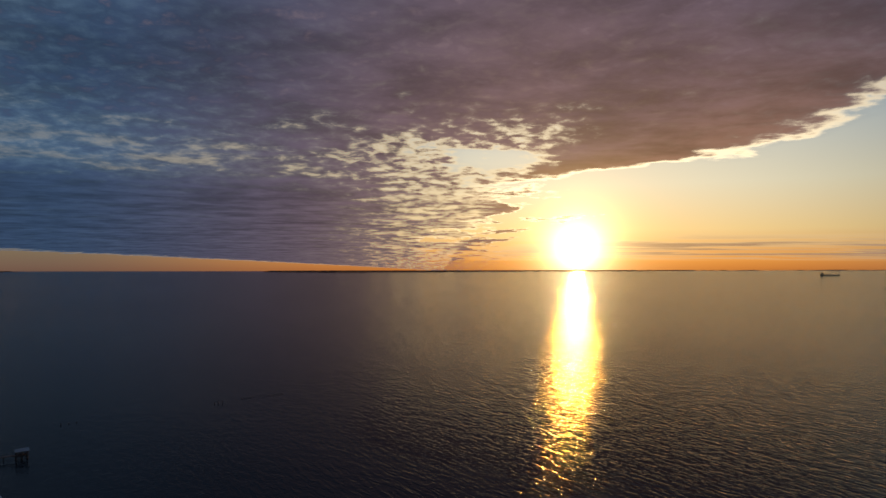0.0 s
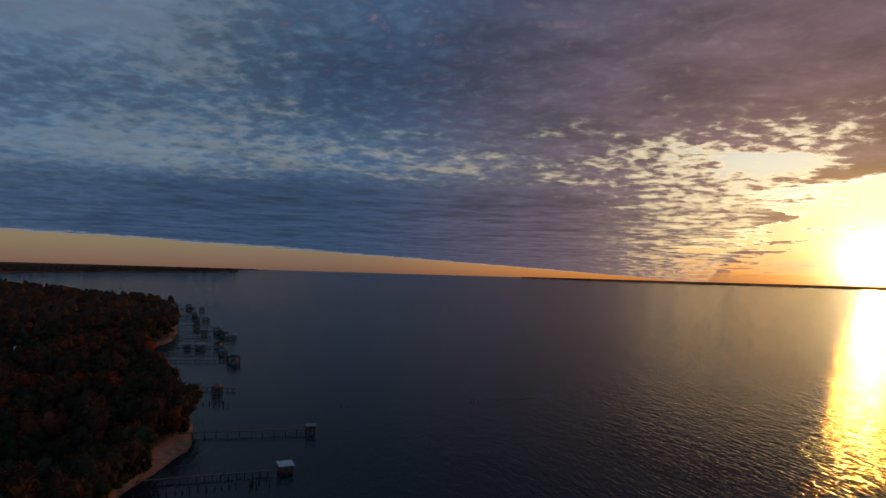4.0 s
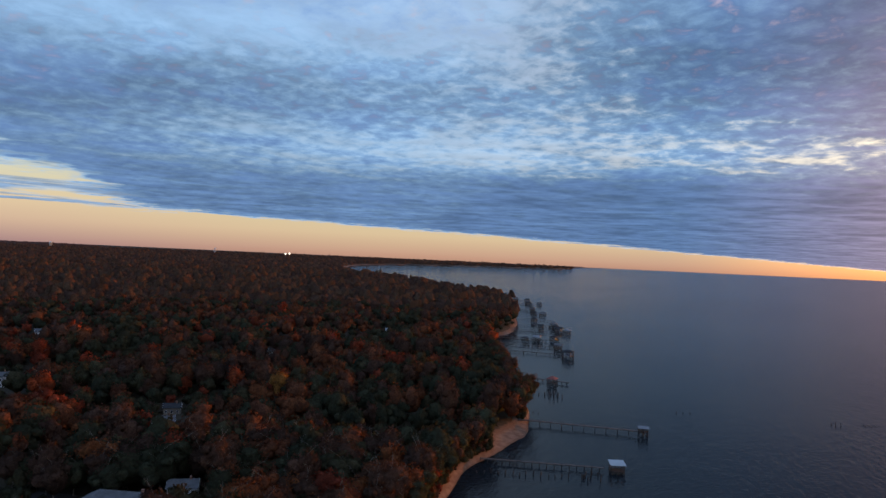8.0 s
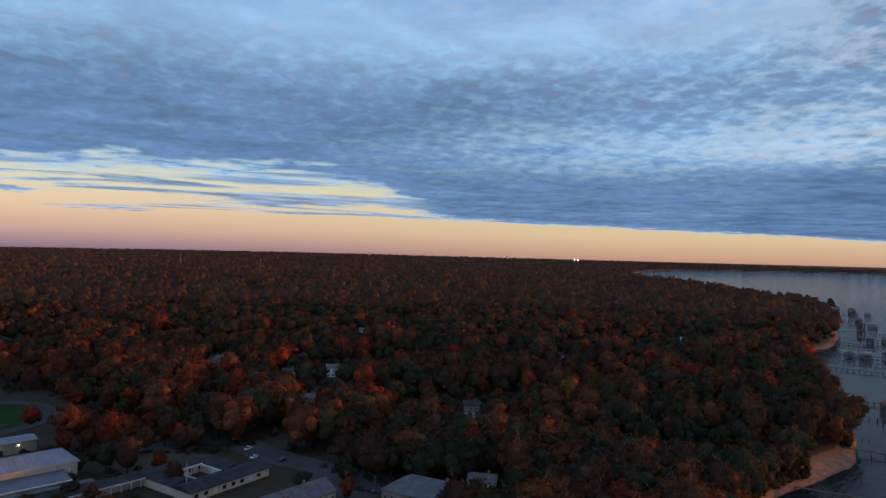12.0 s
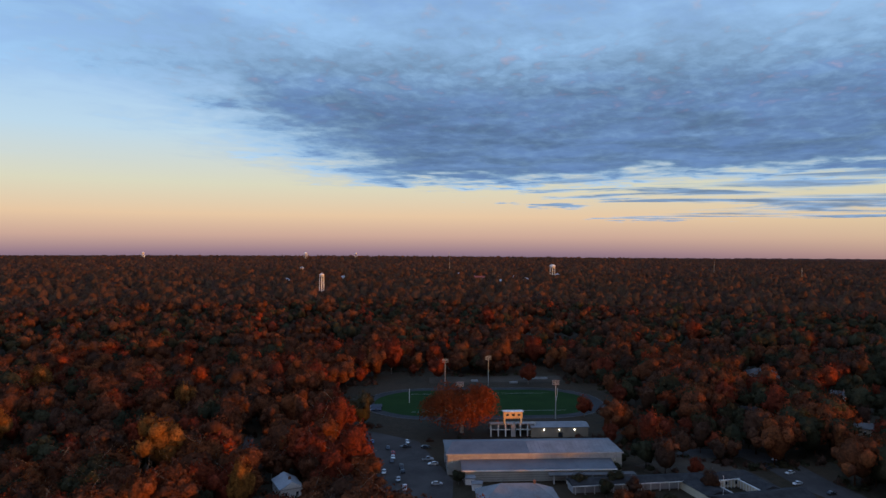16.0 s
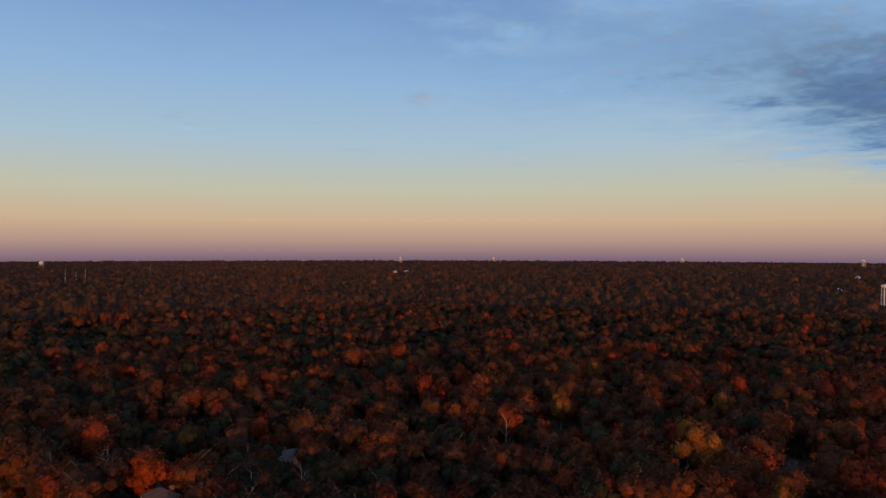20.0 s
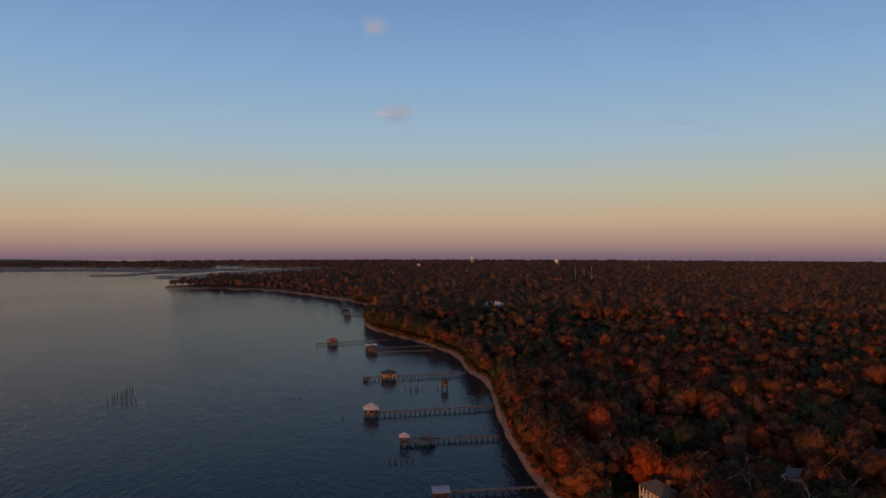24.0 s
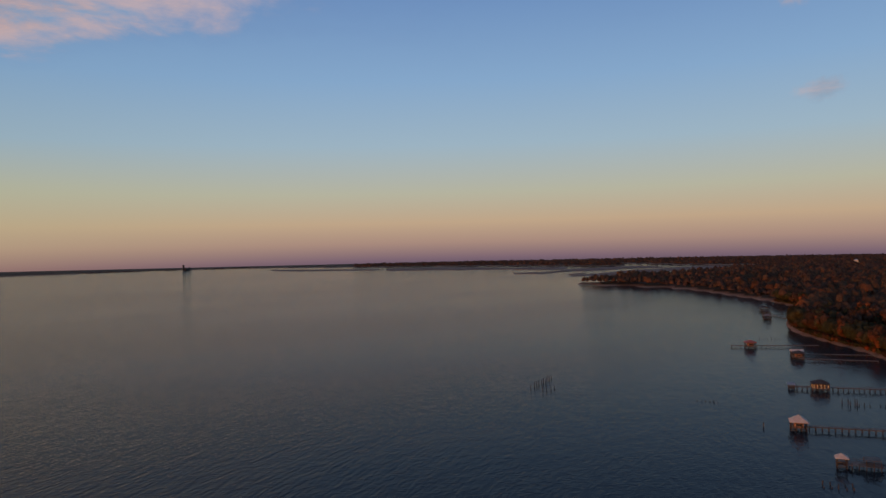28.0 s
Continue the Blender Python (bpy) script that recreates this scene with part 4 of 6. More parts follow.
def great_oak(x, y, width, height):
    """The widest tree of the place, with its pale limbs showing through the leaves."""
    rg = np.random.default_rng(77)
    root = thing("great_oak_tree", pose(x, y, LAND), "huge spreading oak with red-brown leaves and pale limbs", "tree")
    g = Geo()
    g.tube((0, 0, -0.6), (0, 0, height * 0.3), 1.1, 0.8, 9)
    for i in range(13):
        a, out = 2.4 * i, width * rg.uniform(0.2, 0.43)
        top = Vector((math.cos(a) * out, math.sin(a) * out, height * rg.uniform(0.7, 0.98) - out * 0.2))
        low = Vector((0, 0, height * rg.uniform(0.2, 0.32)))
        bend = low.lerp(top, 0.55) + Vector((0, 0, height * 0.07))
        g.tube(low, bend, 0.5, 0.34, 6).tube(bend, top, 0.34, 0.12, 5)
        for k in range(4):
            b = a + rg.uniform(-1.2, 1.2)
            g.tube(bend.lerp(top, 0.2 * k), bend.lerp(top, 0.2 * k + 0.3) + Vector((math.cos(b) * 3.5, math.sin(b) * 3.5, rg.uniform(1.5, 3.5))), 0.2, 0.07, 4)
    part("trunk", g, M_PALEBARK, root)
    v, f, n = crown_arrays(rg, width, height * 0.9, height * 0.06, 14000, 0.5, 26)
    part("crown", raw_mesh("crown", v, f[ICO_F2.shape[0] + 26 * ICO_F.shape[0]:], M_RED, True, n), None, root)


great_oak(-342, -136, 45.0, 21.0)


def bare_tree(x, y, tall, seed):
    """A dead or leafless pale tree standing out of the crowns."""
    rg = np.random.default_rng(seed)
    root = thing("bare_tree", pose(x, y, LAND), "pale leafless tree with forked limbs near the shore", "tree", "bare trees")
    part("trunk", trunk_geo(rg, tall, tall * 0.62, 0.3, 9, 0.42), M_PALEBARK, root)


for i, (bx, by, tall) in enumerate(((-9, -303, 20), (8, -301, 21), (66, -444, 19), (31, -342, 18), (-44, -276, 16), (-170, -300, 19), (-128, -262, 17), (-60, -268, 17))):
    bare_tree(bx, by, tall, 40 + i)


def woods(name, mats, x, y, d, rg, make, variants, label):
    """Joined trees of each leaf colour, too many to count."""
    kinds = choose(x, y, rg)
    for ki in range(4):
        protos = [make(np.random.default_rng(500 + 10 * ki + q), ki) for q in range(variants)]
        idx = np.nonzero(kinds == ki)[0]
        V, F, N, n = [], [], [], 0
        pick = rg.integers(0, variants, len(idx))
        for q in range(variants):
            sel = idx[pick == q]
            if not len(sel):
                continue
            pv, pf, pn = protos[q]
            a, s = rg.uniform(0, 2 * np.pi, len(sel)), np.clip(rg.lognormal(0.02, 0.24, len(sel)) * (1 + 0.75 * sway(x[sel], y[sel], 62, 8.0)), 0.45, 1.4)
            ca, sa = np.cos(a) * s, np.sin(a) * s
            bx = x[sel, None] + ca[:, None] * pv[None, :, 0] - sa[:, None] * pv[None, :, 1]
            by = y[sel, None] + sa[:, None] * pv[None, :, 0] + ca[:, None] * pv[None, :, 1]
            bz = LAND - 0.4 - np.clip((np.hypot(x[sel], y[sel]) - 2100) / 2600, 0, 1)[:, None] * 8 + (s * rg.uniform(0.85, 1.15, len(sel)))[:, None] * pv[None, :, 2]
            V.append(np.stack([bx, by, bz], 2).reshape(-1, 3))
            nx, ny, nz = np.cos(a)[:, None] * pn[None, :, 0] - np.sin(a)[:, None] * pn[None, :, 1], np.sin(a)[:, None] * pn[None, :, 0] + np.cos(a)[:, None] * pn[None, :, 1], np.broadcast_to(pn[None, :, 2], bx.shape)
            N.append(np.stack([nx, ny, nz], 2).reshape(-1, 3))
            F.append((pf[None] + (np.arange(len(sel)) * len(pv))[:, None, None]).reshape(-1, 3) + n)
            n += len(sel) * len(pv)
        ob = new(name, raw_mesh(name, np.concatenate(V), np.concatenate(F), mats[ki], True, np.concatenate(N)))
        tagged(ob, label, "woods", kind="stuff")


SIZES = ((16, 17.5), (13, 16.5), (15, 16), (13.5, 18.5))


def mid_tree(rg, ki):
    width, height = SIZES[ki]
    v, f, n = crown_arrays(rg, width, height * 0.95, height * 0.05, 195, 0.6, 5)
    tv, tf = np.array([(-0.3, -0.2, 0), (0.3, -0.2, 0), (0, 0.35, 0), (0, 0, height * 0.6)]), np.array([(0, 1, 3), (1, 2, 3), (2, 0, 3)])
    return np.concatenate([v, tv]), np.concatenate([f, tf + len(v)]), np.concatenate([n, np.tile([[0.0, 0.0, -1.0]], (4, 1))])


def shrub(rg, ki):
    return crown_arrays(rg, rg.uniform(4.0, 6.5), rg.uniform(4.5, 7.0), -2.6, 50, 0.4, 2)


def outer_tree(rg, ki):
    width, height = SIZES[ki]
    return crown_arrays(rg, width, height * 0.8, height * 0.2, 30, 0.95, 2)


def far_tree(rg, ki):
    """A lumpy low dome, for woods a kilometre off and more."""
    width, height = SIZES[ki]
    k = np.arange(6)
    a = k * math.pi / 3
    ring_ = np.stack([np.cos(a), np.sin(a), 0 * a], 1)
    v = np.concatenate([ring_ * width * 0.28 + [0, 0, height * 0.8], ring_ * width * 0.46 + [0, 0, height * 0.45], [[0, 0, height * 0.88]]]) * rg.uniform(0.75, 1.2, (13, 1)) + rg.normal(0, 0.5, (13, 3))
    n = (k + 1) % 6
    out = unit(np.concatenate([ring_ + [0, 0, 1.3], ring_ + [0, 0, 0.5], [[0, 0, 1.0]]]) + rg.normal(0, 0.2, (13, 3)))
    return v, np.concatenate([np.stack([k, n, k * 0 + 12], 1), np.stack([k + 6, n + 6, n], 1), np.stack([k + 6, n, k], 1)]), out


wx, wy, wd = scatter(NEAR - 3, MID + 4, 12.0, rng, 25, 215)
row_mid = shore_row(NEAR, 1300, 7.0)
wx, wy = np.r_[wx, row_mid[:, 0]], np.r_[wy, row_mid[:, 1]]
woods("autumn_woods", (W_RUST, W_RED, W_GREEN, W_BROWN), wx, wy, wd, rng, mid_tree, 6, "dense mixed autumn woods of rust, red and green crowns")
for inland in (4.4, 7.0):
    low = shore_row(190, 1300, 3.4, inland)
    woods("shore_shrubs", (W_RUST, W_RED, W_GREEN, W_BROWN), low[:, 0], low[:, 1], None, rng, shrub, 6, "tangled low shrubs along the bank of the shore")
ux, uy = (q.ravel() for q in np.meshgrid(np.arange(-520, 60, 5.5), np.arange(-330, 200, 5.5)))
ux, uy = ux + rng.uniform(-2.4, 2.4, ux.shape), uy + rng.uniform(-2.4, 2.4, ux.shape)
verge = is_open(ux, uy, 8.0) & ~is_open(ux, uy, 1.5) & (shore_distance(ux, uy) > 14) & (np.hypot(ux, uy) > 225)
ux, uy = ux[verge], uy[verge]
woods("undergrowth", (W_BROWN, W_BROWN, W_GREEN, W_GREEN), ux, uy, None, rng, shrub, 6, "dark low undergrowth along the edges of the clearings")
wx, wy, wd = scatter(MID - 4, OUTER + 6, 13.2, rng, 20, 230)
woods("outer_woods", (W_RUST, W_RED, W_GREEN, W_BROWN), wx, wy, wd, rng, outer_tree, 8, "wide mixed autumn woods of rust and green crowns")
wx, wy, wd = scatter(OUTER - 4, FARR + 6, 15.2, rng, 20, 235)
woods("far_woods", (F_RUST, F_RED, F_GREEN, F_BROWN), wx, wy, wd, rng, far_tree, 8, "far autumn woods running to the horizon")



def small_tree(rg, ki):
    v = np.array([(1, 0, 0), (0, 1, 0), (-1, 0, 0), (0, -1, 0), (0, 0, 1)]) * rg.uniform(0.8, 1.25, (5, 1)) * [9.5, 9.5, 7.5] + [0, 0, 6.5]
    return v, np.array([(0, 1, 4), (1, 2, 4), (2, 3, 4), (3, 0, 4)]), unit(v - [0, 0, 5.0])


wx, wy, wd = scatter(FARR, 4700, 25.0, rng, 20, 235)
woods("farther_woods", (F_RUST, F_RED, F_GREEN, F_BROWN), wx, wy, wd, rng, small_tree, 8, "far autumn woods fading towards the horizon")
# beyond that only the uneven top of the woods can be told, sinking with the curve of the earth
fr = [4650.0]
while fr[-1] < 6800:
    fr.append(fr[-1] * 1.01)
fx, fy, ft = polar(np.array(fr), 1400)
fd = shore_distance(fx, fy)
low_shore = (fy > 1400) | (fx > 2500)
sink = (np.hypot(fx, fy) / 1000) ** 2 * 0.13 + sinking(fx, fy)
fz = np.where(fd > 4, LAND - sink + np.where(low_shore, 1.5 + rng.uniform(-2, 2.5, fx.shape), 4 + rng.uniform(-5.5, 5.5, fx.shape)), -2.0)
keep = (fd > -60)[ft].any(axis=1)
far_canopy = new("distant_woods", raw_mesh("distant_woods", np.stack([fx, fy, fz], 1), ft[keep], M_FARWOODS))
tagged(far_canopy, "distant unbroken woods along the horizon", "woods", kind="stuff")
# ---- piers and boathouses ----
PILE = {h: Geo().tube((0, 0, -3.0), (0, 0, h), 0.19, 0.16, 7).mesh("post", M_PILE) for h in (1.0, 1.6, 2.3, 2.9)}


OLD_PILE = Geo().tube((0, 0, -4.5), (0, 0, 1.6), 0.3, 0.24, 7).mesh("post", M_PILE)


def pile_at(parent, x, y, top, m=None):
    h = min(PILE, key=lambda k: abs(k - top))
    return part("post", PILE[h], None, parent, "", pose(x, y, top - h))


def pier(x0, y0, x1, y1, width=1.8, z=2.1, gap=4.0, rails=True, label="long weathered wooden pier on pilings over the water"):
    """A narrow walkway from the shore; local x runs out over the water."""
    n = math.hypot(x1 - x0, y1 - y0)
    ob = thing("pier", pose(x0, y0, 0, 0, 0, heading(x0, y0, x1, y1)), label, "pier", "piers along the shore")
    for i in range(max(1, round(n / 12))):
        k = n / max(1, round(n / 12))
        part("deck_section", Geo().box(i * k + 0.02, -width / 2, z - 0.12, (i + 1) * k - 0.02, width / 2, z), M_WOOD, ob)
    for s in (-1, 1):
        part("stringer", Geo().box(0, s * (width / 2 - 0.15) - 0.08, z - 0.4, n, s * (width / 2 - 0.15) + 0.08, z - 0.12), M_WOOD, ob)
    if rails:
        part("handrail", Geo().box(2, width / 2 - 0.08, z + 0.92, n, width / 2 + 0.02, z + 1.02), M_WOOD, ob)
    for i in range(int(n / gap) + 1):
        for s in (-1, 1):
            pile_at(ob, i * gap + 0.3, s * (width / 2 + 0.1), z + (1.0 if rails and s > 0 and i % 2 == 0 else 0.15))
    return ob


def ruins(points, label="row of broken old pier pilings in the water", name="old_pilings", tops=(0.6, 2.2)):
    rg = random.Random(len(points) + int(points[0][0]))
    ob = thing(name, pose(points[0][0], points[0][1], 0), label, "pilings", "old pilings")
    for x, y in points:
        top = rg.uniform(*tops)
        part("post", OLD_PILE, None, ob, "", pose(x - points[0][0], y - points[0][1], top - 1.6, rg.uniform(-5, 5), rg.uniform(-5, 5), 0))
    return ob


def row(x0, y0, x1, y1, n, wide=0.0, seed=1):
    rg = random.Random(seed)
    dx_, dy_ = x1 - x0, y1 - y0
    k = math.hypot(dx_, dy_)
    out = []
    for i in range(n):
        for s in ((-1, 1) if wide else (0,)):
            if rg.random() < 0.82:
                t = i / max(1, n - 1)
                out.append((x0 + dx_ * t - dy_ / k * s * wide / 2 + rg.uniform(-0.3, 0.3), y0 + dy_ * t + dx_ / k * s * wide / 2 + rg.uniform(-0.3, 0.3)))
    return out


def boathouse(x, y, turn, length, width, roof_mat, label, roof="hip", eaves=5.2, rise=2.2, walls=None, deck_z=2.2, rail=True, upper=None):
    """An open shelter on piles at the head of a pier."""
    ob = thing("boathouse", pose(x, y, 0, 0, 0, turn), label, "boathouse", "boathouses")
    a, b = length / 2, width / 2
    # open shelters get a darker deck, painting in the shade under their roofs
    part("deck", Geo().box(-a, -b, deck_z - 0.25, a, b, deck_z), M_WOOD if walls else M_PILE, ob)
    post = Geo().tube((0, 0, -3.0), (0, 0, eaves), 0.25, 0.22, 6).mesh("post", M_PILE)
    nx, ny = max(2, round(length / 3.2) + 1), max(2, round(width / 3.5) + 1)
    for i in range(nx):
        for j in range(ny):
            if i in (0, nx - 1) or j in (0, ny - 1):
                part("post", post, None, ob, "", pose(-a + 0.25 + (length - 0.5) * i / (nx - 1), -b + 0.25 + (width - 0.5) * j / (ny - 1), 0))
    if upper:
        shaft = Geo().box(-0.24, -0.24, deck_z, 0.24, 0.24, eaves - 0.05).mesh("column", upper)
        for i in range(5):
            for y_ in (-b + 0.3, b - 0.3):
                part("column", shaft, None, ob, "pale square column", pose(-a + 0.9 + (length - 1.8) * i / 4, y_, 0))
        for y_ in (-b * 0.35, b * 0.35):
            for x_ in (-a + 0.3, a - 0.3):
                part("column", shaft, None, ob, "pale square column", pose(x_, y_, 0))
    for s in (-1, 1):
        part("brace", Geo().tube((-a + 0.25, s * (b - 0.25), 0.3), (a - 0.25, s * (b - 0.25), deck_z - 0.3), 0.13, n=5).tube((a - 0.25, s * (b - 0.25), 0.3), (-a + 0.25, s * (b - 0.25), deck_z - 0.3), 0.13, n=5), M_PILE, ob)
        part("cross_beam", Geo().box(s * (a - 0.3) - 0.15, -b, deck_z - 0.6, s * (a - 0.3) + 0.15, b, deck_z - 0.25), M_PILE, ob)
    g = Geo()
    if roof == "hip":
        g.hip(-a, -b, a, b, eaves, rise)
    elif roof == "gable":
        g.gable(-a, -b, a, b, eaves, rise)
    else:
        g.add([(-a - 0.5, -b - 0.5, eaves), (a + 0.5, -b - 0.5, eaves), (a + 0.5, b + 0.5, eaves + 0.9), (-a - 0.5, b + 0.5, eaves + 0.9),
               (-a - 0.5, -b - 0.5, eaves + 0.2), (a + 0.5, -b - 0.5, eaves + 0.2), (a + 0.5, b + 0.5, eaves + 1.1), (-a - 0.5, b + 0.5, eaves + 1.1)],
              [(3, 2, 1, 0), (4, 5, 6, 7), (0, 1, 5, 4), (1, 2, 6, 5), (2, 3, 7, 6), (3, 0, 4, 7)])
    part("roof", g, roof_mat, ob)
    part("roof_beam", Geo().box(-a, -b, eaves - 0.3, a, -b + 0.2, eaves - 0.02).box(-a, b - 0.2, eaves - 0.3, a, b, eaves - 0.02), M_WOOD, ob)
    if walls:
        part("cabin_wall", Geo().box(-a * 0.55, -b * 0.8, deck_z, a * 0.55, b * 0.8, eaves - 0.32), walls, ob)
        part("doorway", Geo().box(a * 0.55, -0.5, deck_z, a * 0.55 + 0.05, 0.5, deck_z + 2.0), M_GLASS, ob)
        for s in (-1, 1):
            part("window", Geo().box(-1.2, s * b * 0.8 - 0.04, deck_z + 0.9, 1.2, s * b * 0.8 + 0.04, deck_z + 2.0), M_GLASS, ob)
    if rail:
        for s in (-1, 1):
            part("railing", Geo().box(-a, s * b - 0.04, deck_z + 0.85, a, s * b + 0.04, deck_z + 0.97).box(-a, s * b - 0.03, deck_z + 0.4, a, s * b + 0.03, deck_z + 0.46), M_WOOD, ob)
        part("bench", Geo().box(-a * 0.5, b * 0.55, deck_z + 0.02, a * 0.5, b * 0.75, deck_z + 0.45), M_WOOD, ob)
    return ob


# southern shore
pier(-279, 320, -221, 361, 2.4, 2.4, 6.5, True, "long pale pier with railings reaching from the sandy point")
boathouse(-219, 362, 40, 5.5, 4.5, M_TIN, "small lookout shelter at the head of the long pier", "gable", 4.4, 1.0, None, 2.4)
pier(-238, 246, -193, 286, 1.6, 1.9, 3.6, False)
boathouse(-188, 289, 48, 6.5, 5.5, M_METAL, "open boathouse with a pale metal roof on piles", "shed", 4.4, 1.0, None, 1.6, False)
ruins(row(-227, 233, -190, 271, 17, 1.8, 3))
ruins(row(-194, 268, -188, 275, 4, 6, 5), "tangle of leaning old boat-lift pilings", tops=(1.6, 3.2))
ruins([(-298, 346), (-295, 348), (-292, 349.5), (-289, 351)], "short old timber groyne running off the beach", tops=(0.5, 0.9))
pier(-384, 428, -337, 446, 1.6, 2.0, 4.0, False)
boathouse(-343, 432, 20, 6.5, 6.5, M_REDROOF, "red-roofed open shelter on tall piles over the water", "hip", 5.4, 2.0, None, 2.3)
ruins(row(-338, 384, -316, 404, 8, 1.6, 7))
ruins(row(-318, 398, -311, 404, 4, 5, 9), "old boat-lift frame of dark pilings", tops=(2.4, 4.0))
pier(-532, 561, -470, 600, 1.6, 2.0, 4.5, False)
pier(-499, 522, -430, 562, 1.6, 2.0, 4.5, False)
boathouse(-424, 557, 32, 11, 9, M_SHINGLE, "dark two-level boathouse on piles with a shingle roof", "hip", 6.2, 2.2, M_GREYWALL, 2.4)
boathouse(-464, 592, 30, 8, 7, M_GREYROOF, "open boathouse with a dull metal roof", "gable", 5.2, 1.8)
pier(-575, 614, -512, 634, 1.6, 2.0, 4.5, False)
boathouse(-519, 622, 18, 8, 7.5, M_TIN, "pale-roofed boathouse beside its pier", "gable", 5.2, 2.0)
boathouse(-510, 642, 18, 9, 8, M_SHINGLE, "dark-roofed boathouse on piles", "hip", 5.4, 2.0, M_GREYWALL)
boathouse(-527, 611, 18, 6, 6, M_GREYROOF, "small grey-roofed boat shelter", "hip", 4.8, 1.5)
pier(-635, 684, -552, 714, 1.6, 2.0, 5.0, False)
boathouse(-548, 716, 20, 8.5, 7.5, M_TIN, "pale-roofed boathouse at the end of its pier", "hip", 5.2, 2.0)
boathouse(-566, 722, 20, 9, 8, M_SHINGLE, "dark-roofed boathouse on piles", "gable", 5.2, 2.0, M_GREYWALL)
boathouse(-606, 760, 25, 10, 8, M_GREYROOF, "grey-roofed boathouse on piles", "hip", 5.2, 2.0)
boathouse(-588, 742, 25, 7, 7, M_SHINGLE, "small dark boat shelter on piles", "hip", 4.8, 1.6)
boathouse(-604, 731, 25, 7, 6, M_SHINGLE, "small metal-roofed boat shelter", "gable", 4.6, 1.4)
pier(-650, 735, -600, 765, 1.6, 2.0, 5.0, False)
pier(-705, 790, -652, 822, 1.6, 2.0, 5.0, False)
boathouse(-656, 778, 30, 8, 7, M_SHINGLE, "dark boathouse on piles", "hip", 6.0, 2.0, M_GREYWALL)
for bx, by, bl, rm in ((-725, 881, 11, M_GREYROOF), (-737, 874, 9, M_SHINGLE), (-793, 935, 9, M_SHINGLE), (-785, 925, 8, M_GREYROOF), (-878, 1022, 12, M_SHINGLE), (-866, 1040, 9, M_GREYROOF),
                       (-935, 1085, 11, M_SHINGLE), (-975, 1095, 9, M_GREYROOF)):
    boathouse(bx, by, 35, bl, bl * 0.8, rm, "far boathouse with a dark roof on piles", "hip", 4.6, 1.8, None, 2.0, False)
    pier(bx - 55, by - 30, bx - 6, by - 3, 1.6, 2.0, 7.0, False)
pier(-560, 600, -505, 618, 1.6, 2.0, 5.0, False)
pier(-610, 668, -560, 690, 1.6, 2.0, 5.0, False)
ruins(row(-470, 480, -430, 500, 9, 1.6, 21))
ruins(row(-249, 426, -232, 441, 6, 0, 23))
ruins(row(-149, 514, -123, 532, 10, 3, 25), "ragged line of old pilings far out in the bay", tops=(0.2, 0.9))
ruins(row(-163, 496, -158, 499, 3, 0, 27), "few old pilings far out in the bay")
# northern shore
pier(68, -372, 101, -358, 1.8, 2.0, 3.0, False)
boathouse(114, -347.5, -155, 4.4, 4.4, M_TANROOF, "six-sided looking shelter with a pale tan roof at a deck's end", "hip", 4.7, 1.9, None, 2.0)
deck_low = thing("boat_deck", pose(106, -353, 0, 0, 0, -155), "broad wooden deck with posts and an upper platform", "deck")
part("deck", Geo().box(-7, -4, 1.95, 7, 4, 2.15), M_WOOD, deck_low)
part("upper_deck", Geo().box(-0.5, -3.5, 4.6, 6, 3.5, 4.8), M_WOOD, deck_low, "pale upper platform")
for i in range(5):
    for s in (-1, 1):
        part("post", Geo().tube((0, 0, -3), (0, 0, 4.6 if i > 1 else 3.0), 0.22, 0.2, 6), M_PILE, deck_low, "", pose(-5.8 + 2.9 * i, 3.8 * s, 0))
for s in (-1, 1):
    part("railing", Geo().box(-6, s * 3.9 - 0.04, 2.95, 6, s * 3.9 + 0.04, 3.07), M_WOOD, deck_low)
pier(84, -440, 150, -403, 1.8, 2.2, 3.2, True)
boathouse(153, -401, -154, 8.2, 8, M_TANROOF, "square boathouse with a pale pyramid roof", "hip", 4.9, 3.4, M_BRICK, 2.0)
pier(128, -548, 199, -507, 1.8, 2.2, 3.2, True)
boathouse(182, -516, -150, 10.5, 8, M_SHINGLE, "cream boathouse with white posts and a dark hipped roof", "hip", 5.0, 2.4, M_BRICK, 2.0, True, M_CREAM)
boathouse(198, -508, -150, 4, 4, M_TIN, "low landing shelter at a pier's end", "shed", 3.2, 0.5, None, 1.6, False)
boathouse(130, -491, 20, 4.6, 4.6, M_SHINGLE, "small tall dark hut on stilts in the water", "hip", 6.2, 2.0, M_BRICK, 3.4, False)
ruins(row(150, -484, 156, -480, 3, 4, 31), "old square boat-lift frame of pilings", tops=(2.6, 3.6))
ruins(row(135, -490, 150, -482, 7, 0, 33))
pier(255, -722, 318, -671, 1.8, 2.0, 4.0, False)
boathouse(302, -678, -145, 9.5, 8, M_REDROOF, "red-brown boathouse with a hipped roof", "hip", 5.6, 2.2, M_BRICK)
pier(196, -690, 246, -660, 1.8, 2.0, 4.0, False)
pier(186, -658, 240, -632, 1.8, 2.0, 4.0, False)
boathouse(243, -640, -150, 9, 8, M_SHINGLE, "dark boathouse with a hipped roof on piles", "hip", 5.4, 2.0, M_BRICK)
boathouse(250, -655, -150, 10, 6, M_TANROOF, "low boat shelter with a pale roof", "gable", 4.6, 1.4)
ruins(row(205, -640, 225, -628, 8, 1.8, 35))
boathouse(443, -1042, -140, 10, 9, M_SHINGLE, "far dark boathouse on piles", "hip", 6.0, 2.4, None, 2.2, False)
